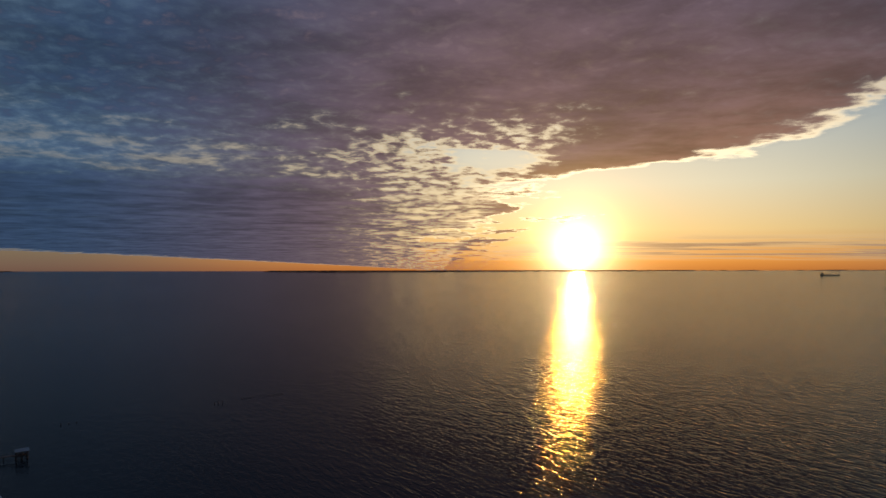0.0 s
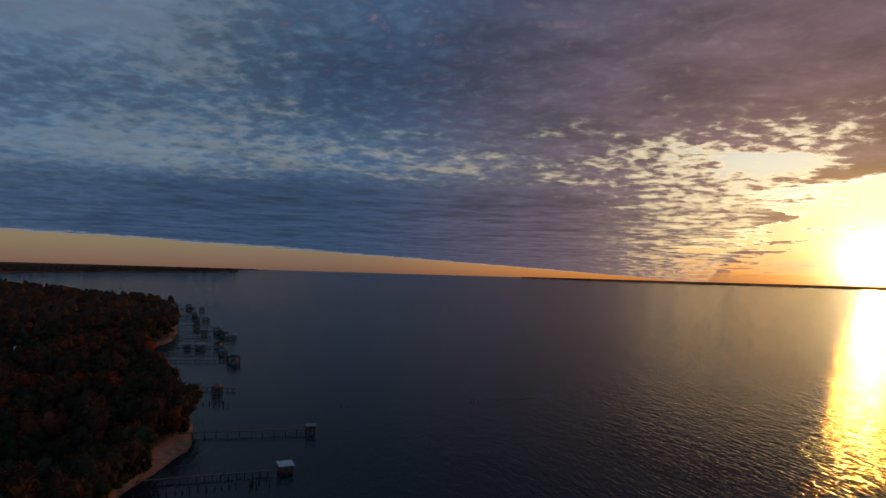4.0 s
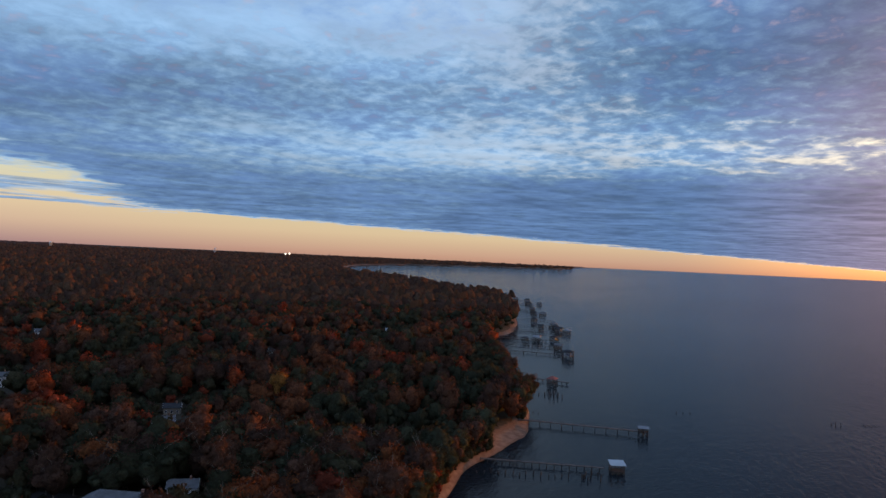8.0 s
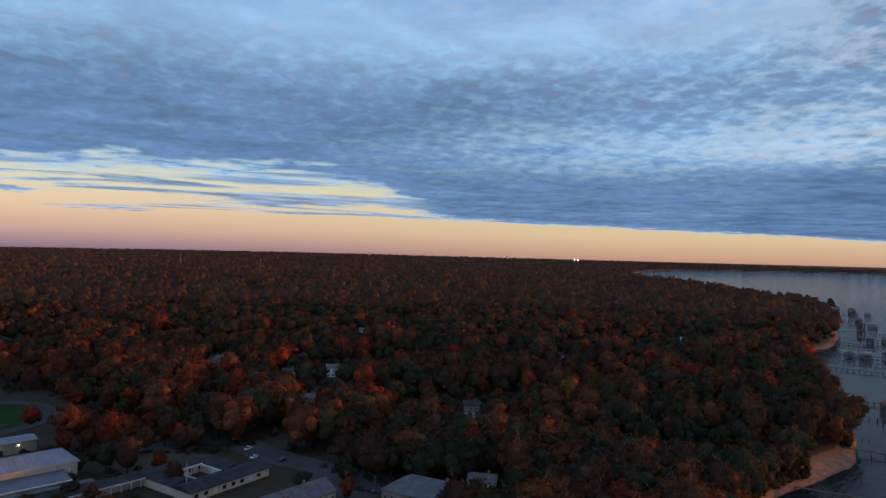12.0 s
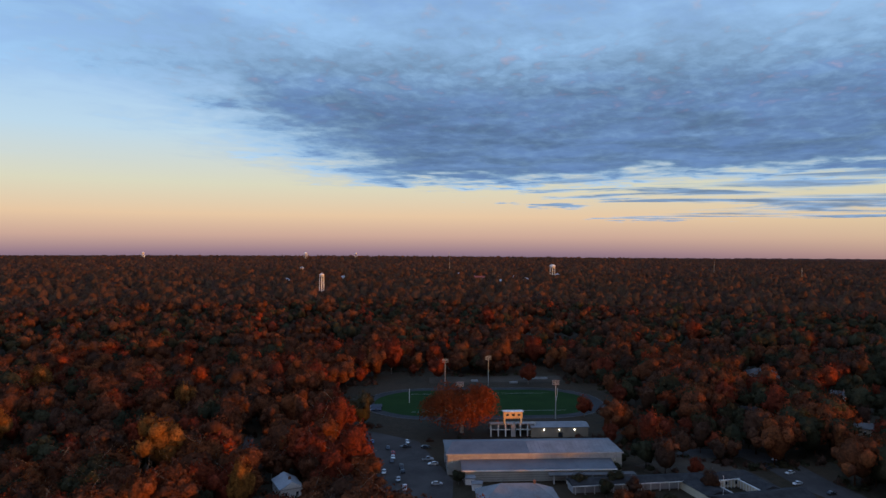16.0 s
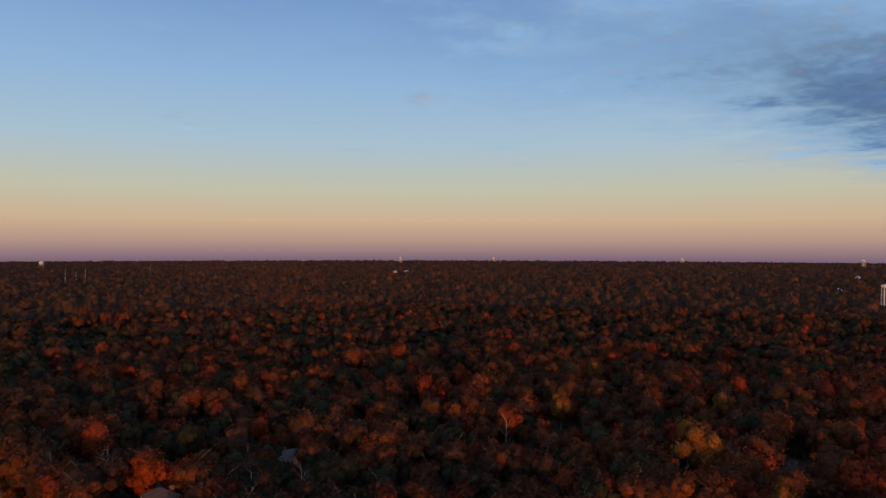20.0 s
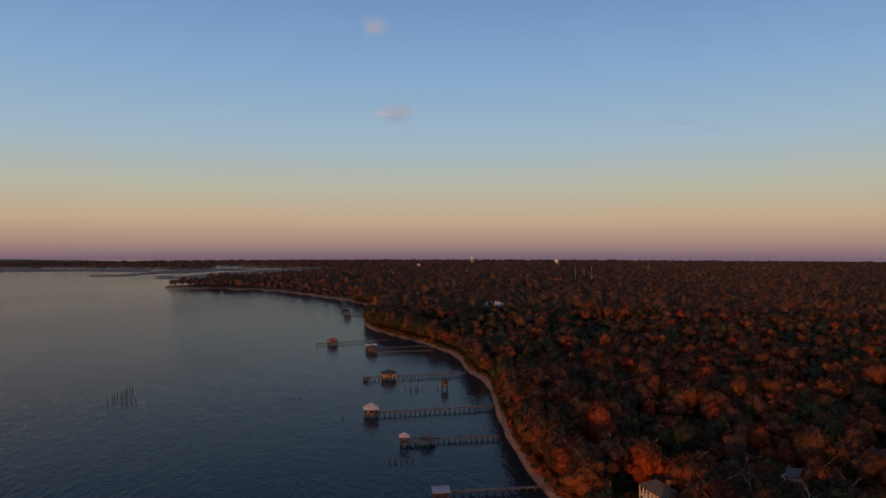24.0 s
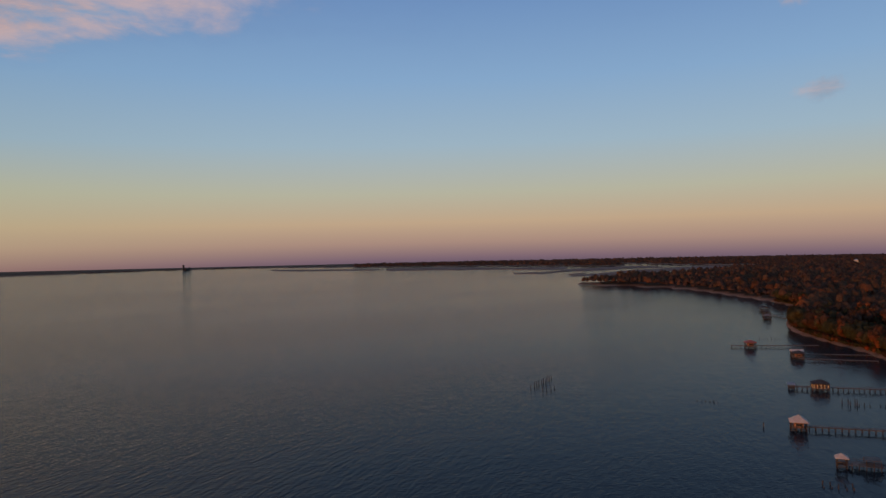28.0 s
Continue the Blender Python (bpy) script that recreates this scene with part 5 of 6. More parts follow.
boathouse(415, -985, -140, 9, 8, M_SHINGLE, "far dark boathouse on piles", "hip", 5.6, 2.2, None, 2.2, False)
boathouse(392, -932, -140, 9, 8, M_GREYROOF, "far grey boathouse on piles", "hip", 5.6, 2.2, None, 2.2, False)
pier(370, -945, 410, -985, 1.6, 2.0, 6.0, False)
ruins(row(306, -757, 324, -750, 6, 5, 37), "old low pier frame far out", tops=(0.8, 1.6))
boathouse(75, -277, -157, 6.5, 5, M_TIN, "boathouse with a pale metal roof close inshore", "shed", 3.6, 1.0, None, 1.6)
pier(32, -300, 72, -283, 1.6, 1.9, 3.5, False)
ruins(row(101, -321, 111, -316, 5, 4, 39), "leaning pilings of a fallen boat lift", tops=(0.5, 1.9))
ruins(row(335, -388, 349, -432, 12, 0, 41), "double line of old pilings far out in the bay", tops=(2.0, 4.2))
ruins(row(325, -390, 322, -400, 4, 0, 43), "few old pilings far out in the bay", tops=(2.0, 3.8))
ruins(row(228, -431, 216, -436, 6, 0, 45), tops=(0.4, 1.2))
ruins([(169, -394)], "single marker post standing in the water", "marker_post", (2.6, 2.8))
ruins([(74, -393), (77, -391.5), (80, -390)], "short old timber groyne off the beach", tops=(0.5, 0.9))


# ---- houses ----
def house(x, y, turn, length, depth, tall, wall, roof, label, style="gable", storeys=1, porch=False, name="house"):
    ob = thing(name, pose(x, y, LAND - 0.05, 0, 0, turn), label, name.split("_")[-1], "houses in the woods" if name == "house" else "")
    a, b = length / 2, depth / 2
    part("wall", Geo().box(-a, -b, -0.6, a, b, tall), wall, ob)
    g = Geo()
    (g.hip if style == "hip" else g.gable)(-a, -b, a, b, tall + 0.01, depth * 0.3)
    part("roof", g, roof, ob)
    if style != "hip":
        for s in (-1, 1):
            part("gable_trim", Geo().add([(s * (a + 0.51), -b, tall + 0.3), (s * (a + 0.51), b, tall + 0.3), (s * (a + 0.51), 0, tall + 0.25 + depth * 0.3),
                                          (s * (a + 0.56), -b, tall + 0.3), (s * (a + 0.56), b, tall + 0.3), (s * (a + 0.56), 0, tall + 0.25 + depth * 0.3)],
                                         [(0, 1, 2), (5, 4, 3), (0, 3, 4, 1), (1, 4, 5, 2), (2, 5, 3, 0)]), M_WHITE, ob)
    for k in range(storeys):
        z = 0.9 + k * 3.0
        for s in (-1, 1):
            n = max(2, int(length / 3))
            for i in range(n):
                cx = -a + length * (i + 0.5) / n
                wnd = part("window", Geo().box(cx - 0.55, s * b - 0.06, z - 0.08, cx + 0.55, s * b + 0.06, z + 1.48), M_WHITE, ob, "white window frame")
                part("pane", Geo().box(cx - 0.45, s * b - 0.075, z, cx + 0.45, s * b + 0.075, z + 1.4), M_GLASS, wnd, "dark glass")
            for i in range(2):
                cy = -b + depth * (i + 0.5) / 2
                wnd = part("window", Geo().box(s * a - 0.06, cy - 0.55, z - 0.08, s * a + 0.06, cy + 0.55, z + 1.48), M_WHITE, ob, "white window frame")
                part("pane", Geo().box(s * a - 0.075, cy - 0.45, z, s * a + 0.075, cy + 0.45, z + 1.4), M_GLASS, wnd, "dark glass")
    part("chimney", Geo().box(a * 0.4, -0.45, tall, a * 0.4 + 0.9, 0.45, tall + depth * 0.3 + 1.3), M_BRICK, ob, "brick chimney")
    part("door", Geo().box(-0.5, b, 0, 0.5, b + 0.08, 2.1), M_SHINGLE, ob)
    if porch:
        part("porch_floor", Geo().box(-a, b + 0.1, -0.4, a, b + 2.6, 0.15), M_WOOD, ob)
        part("porch_roof", Geo().box(-a, b + 0.55, tall - 0.45, a, b + 2.9, tall - 0.2), roof, ob)
        part("balcony", Geo().box(-a, b + 0.1, 3.0, a, b + 2.6, 3.2), M_WHITE, ob)
        for i in range(5):
            part("column", Geo().tube((0, 0, 0.15), (0, 0, tall - 0.45), 0.16, 0.14, 8), M_WHITE, ob, "", pose(-a + 0.25 + (length - 0.5) * i / 4, b + 2.4, 0))
    return ob


# most roofs take grey or dark tones, with the trees' shade put into them
LOOKS = [(M_WHITE, M_GREYROOF, "white house with a grey metal roof among the trees"), (M_WHITE, M_GREYROOF, "small white house with grey shingles among the trees"),
         (M_WHITE, M_SHINGLE, "white gabled house with a dark roof in the woods"), (M_WHITE, M_GREYROOF, "white house with a grey roof in the woods"),
         (M_GREYWALL, M_GREYROOF, "long grey low house in the woods"), (M_CREAM, M_GREYROOF, "small cream house in the woods"), (M_WHITE, M_GREYROOF, "far white house in the woods"),
         (M_TANWALL, M_SHINGLE, "dark-roofed garage among the trees"), (M_WHITE, M_METAL, "house with a pale metal roof beside the lane"),
         (M_CREAM, M_TANROOF, "cream two-storey shore house with a columned porch"), (M_WHITE, M_GREYROOF, "small white house in deep shade under trees"),
         (M_GREYWALL, M_SHINGLE, "low grey house in deep shade under trees"), (M_WHITE, M_TANROOF, "long pale building standing above the far woods"),
         (M_WHITE, M_GREYROOF, "small white house near the shore woods"), (M_WHITE, M_METAL, "white house near the southern shore"), (M_GREYWALL, M_METAL, "small grey house near the southern shore"),
         (M_TANWALL, M_GREYROOF, "tan bungalow among the trees"), (M_BRICK, M_SHINGLE, "brick bungalow among the trees")]
for (hx, hy, ht, hl, hd, hh), (hw, hr, hlabel) in zip(HOUSES, LOOKS):
    if hh != 7.0:
        house(hx, hy, ht, hl, hd, hh, hw, hr, hlabel, "hip" if hl > 15 else "gable", 2 if hh > 5.5 else 1, False)


def gallery_house(x, y, turn, length, depth, tall):
    """A two-storey house with columned galleries on three sides; local y faces the bay."""
    ob = thing("house", pose(x, y, LAND - 0.05, 0, 0, turn), "cream two-storey shore house with columned galleries and a brown roof", "house", "houses in the woods")
    a, b, w_ = length / 2, depth / 2, 2.4
    part("wall", Geo().box(-a, -b, -0.6, a, b, tall), M_CREAM, ob)
    part("roof", Geo().hip(-a - w_, -b, a + w_, b + w_, tall + 0.01, 3.0, 0.4), M_BROWNROOF, ob)
    for z, nm in ((0.1, "gallery_floor"), (3.7, "upper_gallery")):
        part(nm, Geo().box(-a - w_, b + 0.02, z, a + w_, b + w_, z + 0.28).box(-a - w_, -b, z, -a - 0.02, b, z + 0.28).box(a + 0.02, -b, z, a + w_, b, z + 0.28), M_WHITE, ob)
        for x0, y0, x1, y1 in ((-a - w_, b + w_ - 0.1, a + w_, b + w_), (-a - w_, -b, -a - w_ + 0.1, b + w_), (a + w_ - 0.1, -b, a + w_, b + w_)):
            part("railing", Geo().box(x0, y0, z + 1.05, x1, y1, z + 1.2).box(x0, y0, z + 0.5, x1, y1, z + 0.58), M_WHITE, ob)
    n = 7
    for i in range(n):
        part("column", Geo().tube((0, 0, -0.5), (0, 0, tall), 0.24, 0.2, 8), M_WHITE, ob, "", pose(-a - w_ + 0.2 + (length + 2 * w_ - 0.4) * i / (n - 1), b + w_ - 0.2, 0))
    for s in (-1, 1):
        for i in range(3):
            part("column", Geo().tube((0, 0, -0.5), (0, 0, tall), 0.24, 0.2, 8), M_WHITE, ob, "", pose(s * (a + w_ - 0.2), -b + 0.2 + (depth) * i / 3, 0))
    for k in range(2):
        for i in range(4):
            cx = -a + length * (i + 0.5) / 4
            wnd = part("window", Geo().box(cx - 0.6, b - 0.05, 1.0 + 3.6 * k, cx + 0.6, b + 0.06, 2.9 + 3.6 * k), M_WHITE, ob, "white window frame")
            part("pane", Geo().box(cx - 0.48, b + 0.02, 1.1 + 3.6 * k, cx + 0.48, b + 0.08, 2.8 + 3.6 * k), M_GLASS, wnd, "dark glass")
    part("chimney", Geo().box(-a * 0.5, -b * 0.4, tall, -a * 0.5 + 1.3, -b * 0.4 + 1.3, tall + 4.2), M_BRICK, ob, "brick chimney")


gallery_house(-13, -278.8, -60, 10.7, 7.0, 7.5)


# ---- school, field and car park ----
def flat(name, poly, mat, label, category, z=0.03, kind="structure"):
    return solid(name, Geo().slab(poly, LAND - 0.4, LAND + z), mat, label, category, kind)


flat("pavement_1", [(-325, -186), (-242, -131), (-252, -104), (-272, -112), (-318, -150)], M_ASPHALT, "asphalt car park beside the school", "car park")
flat("road_1", [(-352, -30), (-362, -22), (-374, 4), (-362, 22), (-334, 37), (-318, 50), (-286, 78), (-278, 66), (-304, 42), (-322, 24), (-350, 8), (-358, 0), (-346, -22)], M_ASPHALT, "grey asphalt school road", "road", 0.034)
flat("pavement_2", [(-300, 46), (-282, 36), (-262, 62), (-282, 76)], M_ASPHALT, "small asphalt car park", "car park", 0.04)
flat("road_2", [(-222, -188), (-290, -236), (-292, -232), (-224, -183)], M_ASPHALT, "narrow lane through the woods", "road")
flat("pavement_3", [(-352, -18), (-348, -15), (-336, -30), (-322, -40), (-324, -44), (-340, -34)], M_DIRT, "trodden school path", "path", 0.05)
flat("lawn", [(-318, -40), (-340, -34), (-352, -16), (-330, 10), (-322, 14), (-312, -8)], M_DIRT, "worn grass beside the school", "lawn", 0.02)

fieldm = pose(*FIELD_AT, LAND, 0, 0, FIELD_TURN)


def ring(a, r, n=20):
    return [(a + r * math.cos(t), r * math.sin(t)) for t in np.linspace(-math.pi / 2, math.pi / 2, n)] + [(-a + r * math.cos(t), r * math.sin(t)) for t in np.linspace(math.pi / 2, 1.5 * math.pi, n)]


track = solid("running_track", Geo().slab(ring(34, 42), -0.4, 0.03), M_TRACK, "dark oval running track round the field", "track", "structure", fieldm)
turf = solid("playing_field", Geo().slab(ring(34, 35), -0.4, 0.06), M_TURF, "green sports field inside the track", "field", "structure", fieldm)
lines = thing("field_lines", fieldm, "white side lines and kerb of the field", "markings")
for s in (-1, 1):
    part("side_line", Geo().box(-47, s * 24 - 0.15, 0.06, 47, s * 24 + 0.15, 0.075), M_GREYWALL, lines)
o_, i_ = ring(34, 42.2, 24), ring(34, 41.7, 24)
part("outer_kerb", Geo().add([(x, y, 0.02) for x, y in o_] + [(x, y, 0.02) for x, y in i_] + [(x, y, 0.09) for x, y in o_] + [(x, y, 0.09) for x, y in i_],
                             [q for k in range(len(o_)) for n_ in (len(o_),) for j in ((k + 1) % n_,) for q in ((2 * n_ + k, 2 * n_ + j, 3 * n_ + j, 3 * n_ + k), (k, j, 2 * n_ + j, 2 * n_ + k))]), M_GREYROOF, lines)
for s in (-1, 1):
    goal = thing("goal_post", fieldm @ pose(s * 47, 0, 0), "white goal post at the end of the field", "goal", "goal posts")
    part("stem", Geo().tube((0, 0, 0), (0, 0, 3), 0.12), M_WHITE, goal)
    part("crossbar", Geo().tube((0, -2.8, 3), (0, 2.8, 3), 0.1), M_WHITE, goal)
    for k in (-1, 1):
        part("upright", Geo().tube((0, 2.8 * k, 3), (0, 2.8 * k, 9), 0.08), M_WHITE, goal)
pit = thing("landing_mat", pose(-370, -203, LAND + 0.03, 0, 0, 28), "dark blue covered jump mats at the field's end", "mat")
for px0, py0, px1, py1, pz in ((-8, -3.5, 0, 3.5, 0.9), (0.15, -3.2, 7, 3.0, 0.8)):
    part("mat", Geo().slab([(px0 + 0.3, py0), (px1 - 0.3, py0), (px1, py0 + 0.3), (px1, py1 - 0.3), (px1 - 0.3, py1), (px0 + 0.3, py1), (px0, py1 - 0.3), (px0, py0 + 0.3)], 0, pz), M_NAVY, pit)
    part("edge_strip", Geo().box(px0 + 0.4, py0 - 0.25, 0.0, px1 - 0.4, py0 - 0.02, 0.5), M_GREYWALL, pit)
flat("dirt_strip", [(-452, -205), (-500, -120), (-520, -128), (-472, -214)], M_DIRT, "bare practice ground behind the track", "ground", 0.025)
for fx_, fy_, fl_ in ((-478, -150, 6), (-472, -178, 5), (-500, -140, 18)):
    st = thing("low_stand", pose(fx_, fy_, LAND, 0, 0, FIELD_TURN), "small low stand beside the practice ground", "stand")
    for i in range(3):
        part("bench", Geo().box(-fl_ / 2, i * 0.7, 0, fl_ / 2, i * 0.7 + 0.6, 0.4 + i * 0.35), M_STEEL, st)


def light_mast(x, y, tall):
    ob = thing("field_light", pose(x, y, LAND, 0, 0, FIELD_TURN), "tall pole with banks of field floodlights", "light pole", "field lights")
    part("pole", Geo().tube((0, 0, -0.5), (0, 0, tall), 0.3, 0.17, 8), M_CONCRETE, ob)
    for k in range(3):
        z = tall - 0.3 - 1.0 * k
        part("crossarm", Geo().box(-2.1, -0.09, z - 0.08, 2.1, 0.09, z + 0.08), M_STEEL, ob)
        for i in range(5):
            part("floodlight", Geo().add([(-0.14, 0.1, -0.12), (0.14, 0.1, -0.12), (0.14, 0.1, 0.16), (-0.14, 0.1, 0.16), (-0.22, 0.4, -0.22), (0.22, 0.4, -0.22), (0.22, 0.36, 0.24), (-0.22, 0.36, 0.24)],
                                         [(0, 1, 2, 3), (7, 6, 5, 4), (4, 5, 1, 0), (5, 6, 2, 1), (6, 7, 3, 2), (7, 4, 0, 3)]), M_STEEL, ob, "", pose(-1.8 + 0.9 * i, 0, z + 0.3, 0, 0, 0 if y > -120 and x > -400 or x > -380 else 180))


for mx, my, mt in ((-443, -189, 20), (-462, -164, 21), (-392, -98, 22), (-364, -146, 22)):
    light_mast(mx, my, mt)

# stand with its press box, seen from behind
standm = pose(-348, -109.8, LAND, 0, 0, 117)
stand = thing("grandstand", standm, "concrete and steel grandstand with a lit cream press box", "grandstand")
for i in range(12):
    part("bench", Geo().box(-12, 2 + i * 0.85, 6.6 - i * 0.5 - 0.3, 12, 2.8 + i * 0.85, 6.6 - i * 0.5), M_STEEL, stand)
part("rear_deck", Geo().box(-12, -1.5, 6.3, 12, 2, 6.6), M_CONCRETE, stand)
for i in range(7):
    part("column", Geo().box(-0.3, -0.3, -0.3, 0.3, 0.3, 6.3), M_WHITE, stand, "", pose(-11.6 + 3.87 * i, -1.2, 0))
for s in (-1, 1):
    part("cross_beam", Geo().box(s * 6.3 - 5.4, -1.62, 3.4, s * 6.3 + 5.4, -1.4, 3.85), M_WHITE, stand)
    part("railing", Geo().box(s * 9 - 3, -1.4, 7.5, s * 9 + 3, -1.3, 7.62).box(s * 9 - 3, -1.4, 7.0, s * 9 + 3, -1.3, 7.08), M_STEEL, stand)
    part("box_pillar", Geo().box(s * 4.4 - 0.25, -1.5, 6.6, s * 4.4 + 0.25, -1.0, 9.4).box(s * 4.4 - 0.25, 0.8, 6.6, s * 4.4 + 0.25, 1.3, 9.4), M_CREAM, stand)
boxp = part("press_box", Geo().box(-5, -1.7, 9.4, 5, 1.6, 12.8), M_SUN_TINTED, stand, "press box facing the low sun, its sunlit orange painted in")
part("flat_roof", Geo().box(-5.4, -2.1, 12.8, 5.4, 2.0, 13.05), M_WHITE, boxp)
for i in range(3):
    part("window", Geo().box(-0.7, -1.76, 10.8, 0.7, -1.68, 11.8), M_GLASS, boxp, "", pose(-3 + 3 * i, 0, 0))
part("stair_tower", Geo().box(-1.2, -2.4, 0, 1.2, -1.72, 6.3), M_CONCRETE, stand)

# sports hall: local x along its length, y away from the shore
hallm = pose(-277, -116.8, LAND, 0, 0, heading(-278, -114, -313, -45))
hall = thing("sports_hall", hallm, "long pale sports hall with a blue-grey metal roof", "school")
part("wall", Geo().box(0, 0, -0.5, 77, 21, 9.0), M_SIDING, hall)
part("roof", Geo().add([(-0.6, -0.6, 8.9), (77.6, -0.6, 8.9), (77.6, 21.6, 8.9), (-0.6, 21.6, 8.9), (-0.6, -0.6, 9.3), (77.6, -0.6, 9.3), (77.6, 21.6, 9.3), (-0.6, 21.6, 9.3), (3, 10.5, 11.6), (74, 10.5, 11.6)],
                       [(3, 2, 1, 0), (0, 1, 5, 4), (1, 2, 6, 5), (2, 3, 7, 6), (3, 0, 4, 7), (4, 5, 9, 8), (6, 7, 8, 9), (5, 6, 9), (7, 4, 8)]), M_BLUEROOF, hall, "blue-grey standing-seam metal roof")
for i in range(38):
    part("roof_seam", Geo().add([(-0.05, -0.6, 9.31), (0.05, -0.6, 9.31), (0.05, 10.3, 11.6), (-0.05, 10.3, 11.6), (-0.05, -0.6, 9.37), (0.05, -0.6, 9.37), (0.05, 10.3, 11.66), (-0.05, 10.3, 11.66)],
                                [(4, 5, 6, 7), (0, 1, 5, 4), (1, 2, 6, 5), (3, 0, 4, 7)]), M_BLUEROOF, hall, "", pose(4 + i * 1.86, 0, 0))
part("fascia", Geo().box(-0.7, -0.75, 8.7, 77.7, -0.55, 9.25), M_GREYWALL, hall, "pale band under the eaves")
part("clerestory_band", Geo().box(0.2, -0.14, 6.75, 76.8, -0.02, 8.68), M_GREYWALL, hall, "long pale band above the lower roof")
part("newer_roof", Geo().add([(36, -0.6, 9.312), (77.55, -0.6, 9.312), (74, 10.48, 11.612), (36, 10.48, 11.612), (36, -0.6, 9.342), (77.55, -0.6, 9.342), (74, 10.48, 11.642), (36, 10.48, 11.642)],
                            [(3, 2, 1, 0), (4, 5, 6, 7), (0, 1, 5, 4), (1, 2, 6, 5), (2, 3, 7, 6), (3, 0, 4, 7)]), M_TIN, hall, "lighter newer half of the metal roof")
for i in range(8):
    part("siding_course", Geo().box(-0.09, 0.05, 0.7 + i * 1.05, -0.01, 20.95, 0.82 + i * 1.05), M_GREYROOF, hall)
low = part("lower_wing", Geo().box(6, -9, -0.5, 70, -0.05, 4.8), M_SIDING, hall, "lower front wing with pale siding")
part("wing_roof", Geo().add([(5.5, -9.6, 4.8), (72, -9.6, 4.8), (72, -0.05, 6.4), (5.5, -0.05, 6.4), (5.5, -9.6, 5.05), (72, -9.6, 5.05), (72, -0.05, 6.65), (5.5, -0.05, 6.65)],
                            [(3, 2, 1, 0), (4, 5, 6, 7), (0, 1, 5, 4), (1, 2, 6, 5), (2, 3, 7, 6), (3, 0, 4, 7)]), M_BLUEROOF, low)
part("wing_fascia", Geo().box(5.4, -9.75, 4.5, 72.1, -9.6, 5.0), M_WHITE, low)
for i in range(4):
    part("siding_course", Geo().box(6.02, -9.07, 0.7 + i * 1.0, 69.98, -9.01, 0.82 + i * 1.0), M_GREYROOF, low)
    part("siding_course", Geo().box(5.93, -8.98, 0.7 + i * 1.0, 5.99, -0.1, 0.82 + i * 1.0), M_GREYROOF, low)
for i in range(11):
    part("wall_rib", Geo().box(-0.08, -0.12, 5.2, 0.08, 0.0, 8.4), M_WHITE, hall, "", pose(2 + i * 7.2, 0, 0))
for i in range(7):
    part("canopy_post", Geo().box(-0.18, -13.0, -0.3, 0.18, -12.6, 3.6), M_WHITE, hall, "", pose(44 + i * 5.5, 0, 0))
part("canopy", Geo().box(42, -13.6, 3.6, 79, -9.8, 3.9), M_GREYROOF, hall)
part("end_door", Geo().box(-0.08, 8, 0, 0.05, 11, 2.6), M_GLASS, hall)
annexm = pose(-349, -99.8, LAND, 0, 0, heading(-350, -97, -364, -70))
annex = thing("annex_building", annexm, "small tan hall with lit wall lamps beside the grandstand", "building")
part("wall", Geo().box(0, 0, -0.5, 30, 11, 5.0), M_TANWALL, annex)
part("roof", Geo().gable(0, 0, 30, 11, 5.0, 1.2), M_TIN, annex)
for i in range(3):
    part("wall_lamp", Geo().tube((0, -0.5, 3.9), (0, -0.02, 3.9), 0.32, 0.2, 8), M_LAMP, annex, "lit wall lamp", pose(6.5 + 8 * i, 0, 0))
part("door", Geo().box(14, -0.06, 0, 16.4, 0.02, 2.4), M_GLASS, annex)

# classroom block round a small court
blockm = pose(-303, -1, LAND, 0, 0, 128)
block = thing("classroom_block", blockm, "low cream classrooms with dark roofs round a court", "school")
for wn, (x0, y0, x1, y1) in enumerate(((-18, -18, 21, -6.5), (-18, -6.4, -7, 9), (7, -6.4, 16, 9), (-18, 9.1, 16, 17))):
    wing = part("wing", Geo().box(x0, y0, -0.5, x1, y1, 3.4), M_CREAM, block)
    if x1 - x0 >= y1 - y0:
        part("roof", Geo().hip(x0, y0, x1, y1, 3.4, 1.7, 0.7) if wn else Geo().gable(x0, y0, x1, y1, 3.4, 1.9, 0.7), M_SHINGLE, wing)
        for i in range(int((x1 - x0) / 4.4)):
            part("window", Geo().box(-0.9, y0 - 0.06, 1.0, 0.9, y0 + 0.02, 2.5), M_WHITE if i % 4 == 2 else M_GLASS, wing, "", pose(x0 + 2.4 + 4.4 * i, 0, 0))
    else:
        g = Geo()
        g.add([(x0 - .5, y0, 3.4), (x1 + .5, y0, 3.4), (x1 + .5, y1, 3.4), (x0 - .5, y1, 3.4), ((x0 + x1) / 2, y0, 4.9), ((x0 + x1) / 2, y1, 4.9)], [(3, 2, 1, 0), (0, 4, 5, 3), (4, 1, 2, 5), (0, 1, 4), (2, 3, 5)])
        part("roof", g, M_SHINGLE, wing)
for i in range(9):
    part("court_post", Geo().box(-0.12, -0.12, -0.2, 0.12, 0.12, 3.3), M_WHITE, block, "", pose(-6.3 + 1.6 * i, 8.2, 0))
for i in range(9):
    part("court_post", Geo().box(-0.12, -0.12, -0.2, 0.12, 0.12, 3.3), M_WHITE, block, "", pose(6.2, -5.8 + 1.7 * i, 0))
part("court_trim", Geo().box(-7, 7.7, 3.3, 7, 8.0, 3.75).box(5.7, -6.4, 3.3, 6.0, 8, 3.75).box(-6.9, -6.4, 3.3, -6.6, 8, 3.75), M_WHITE, block, "white roof edge round the court")
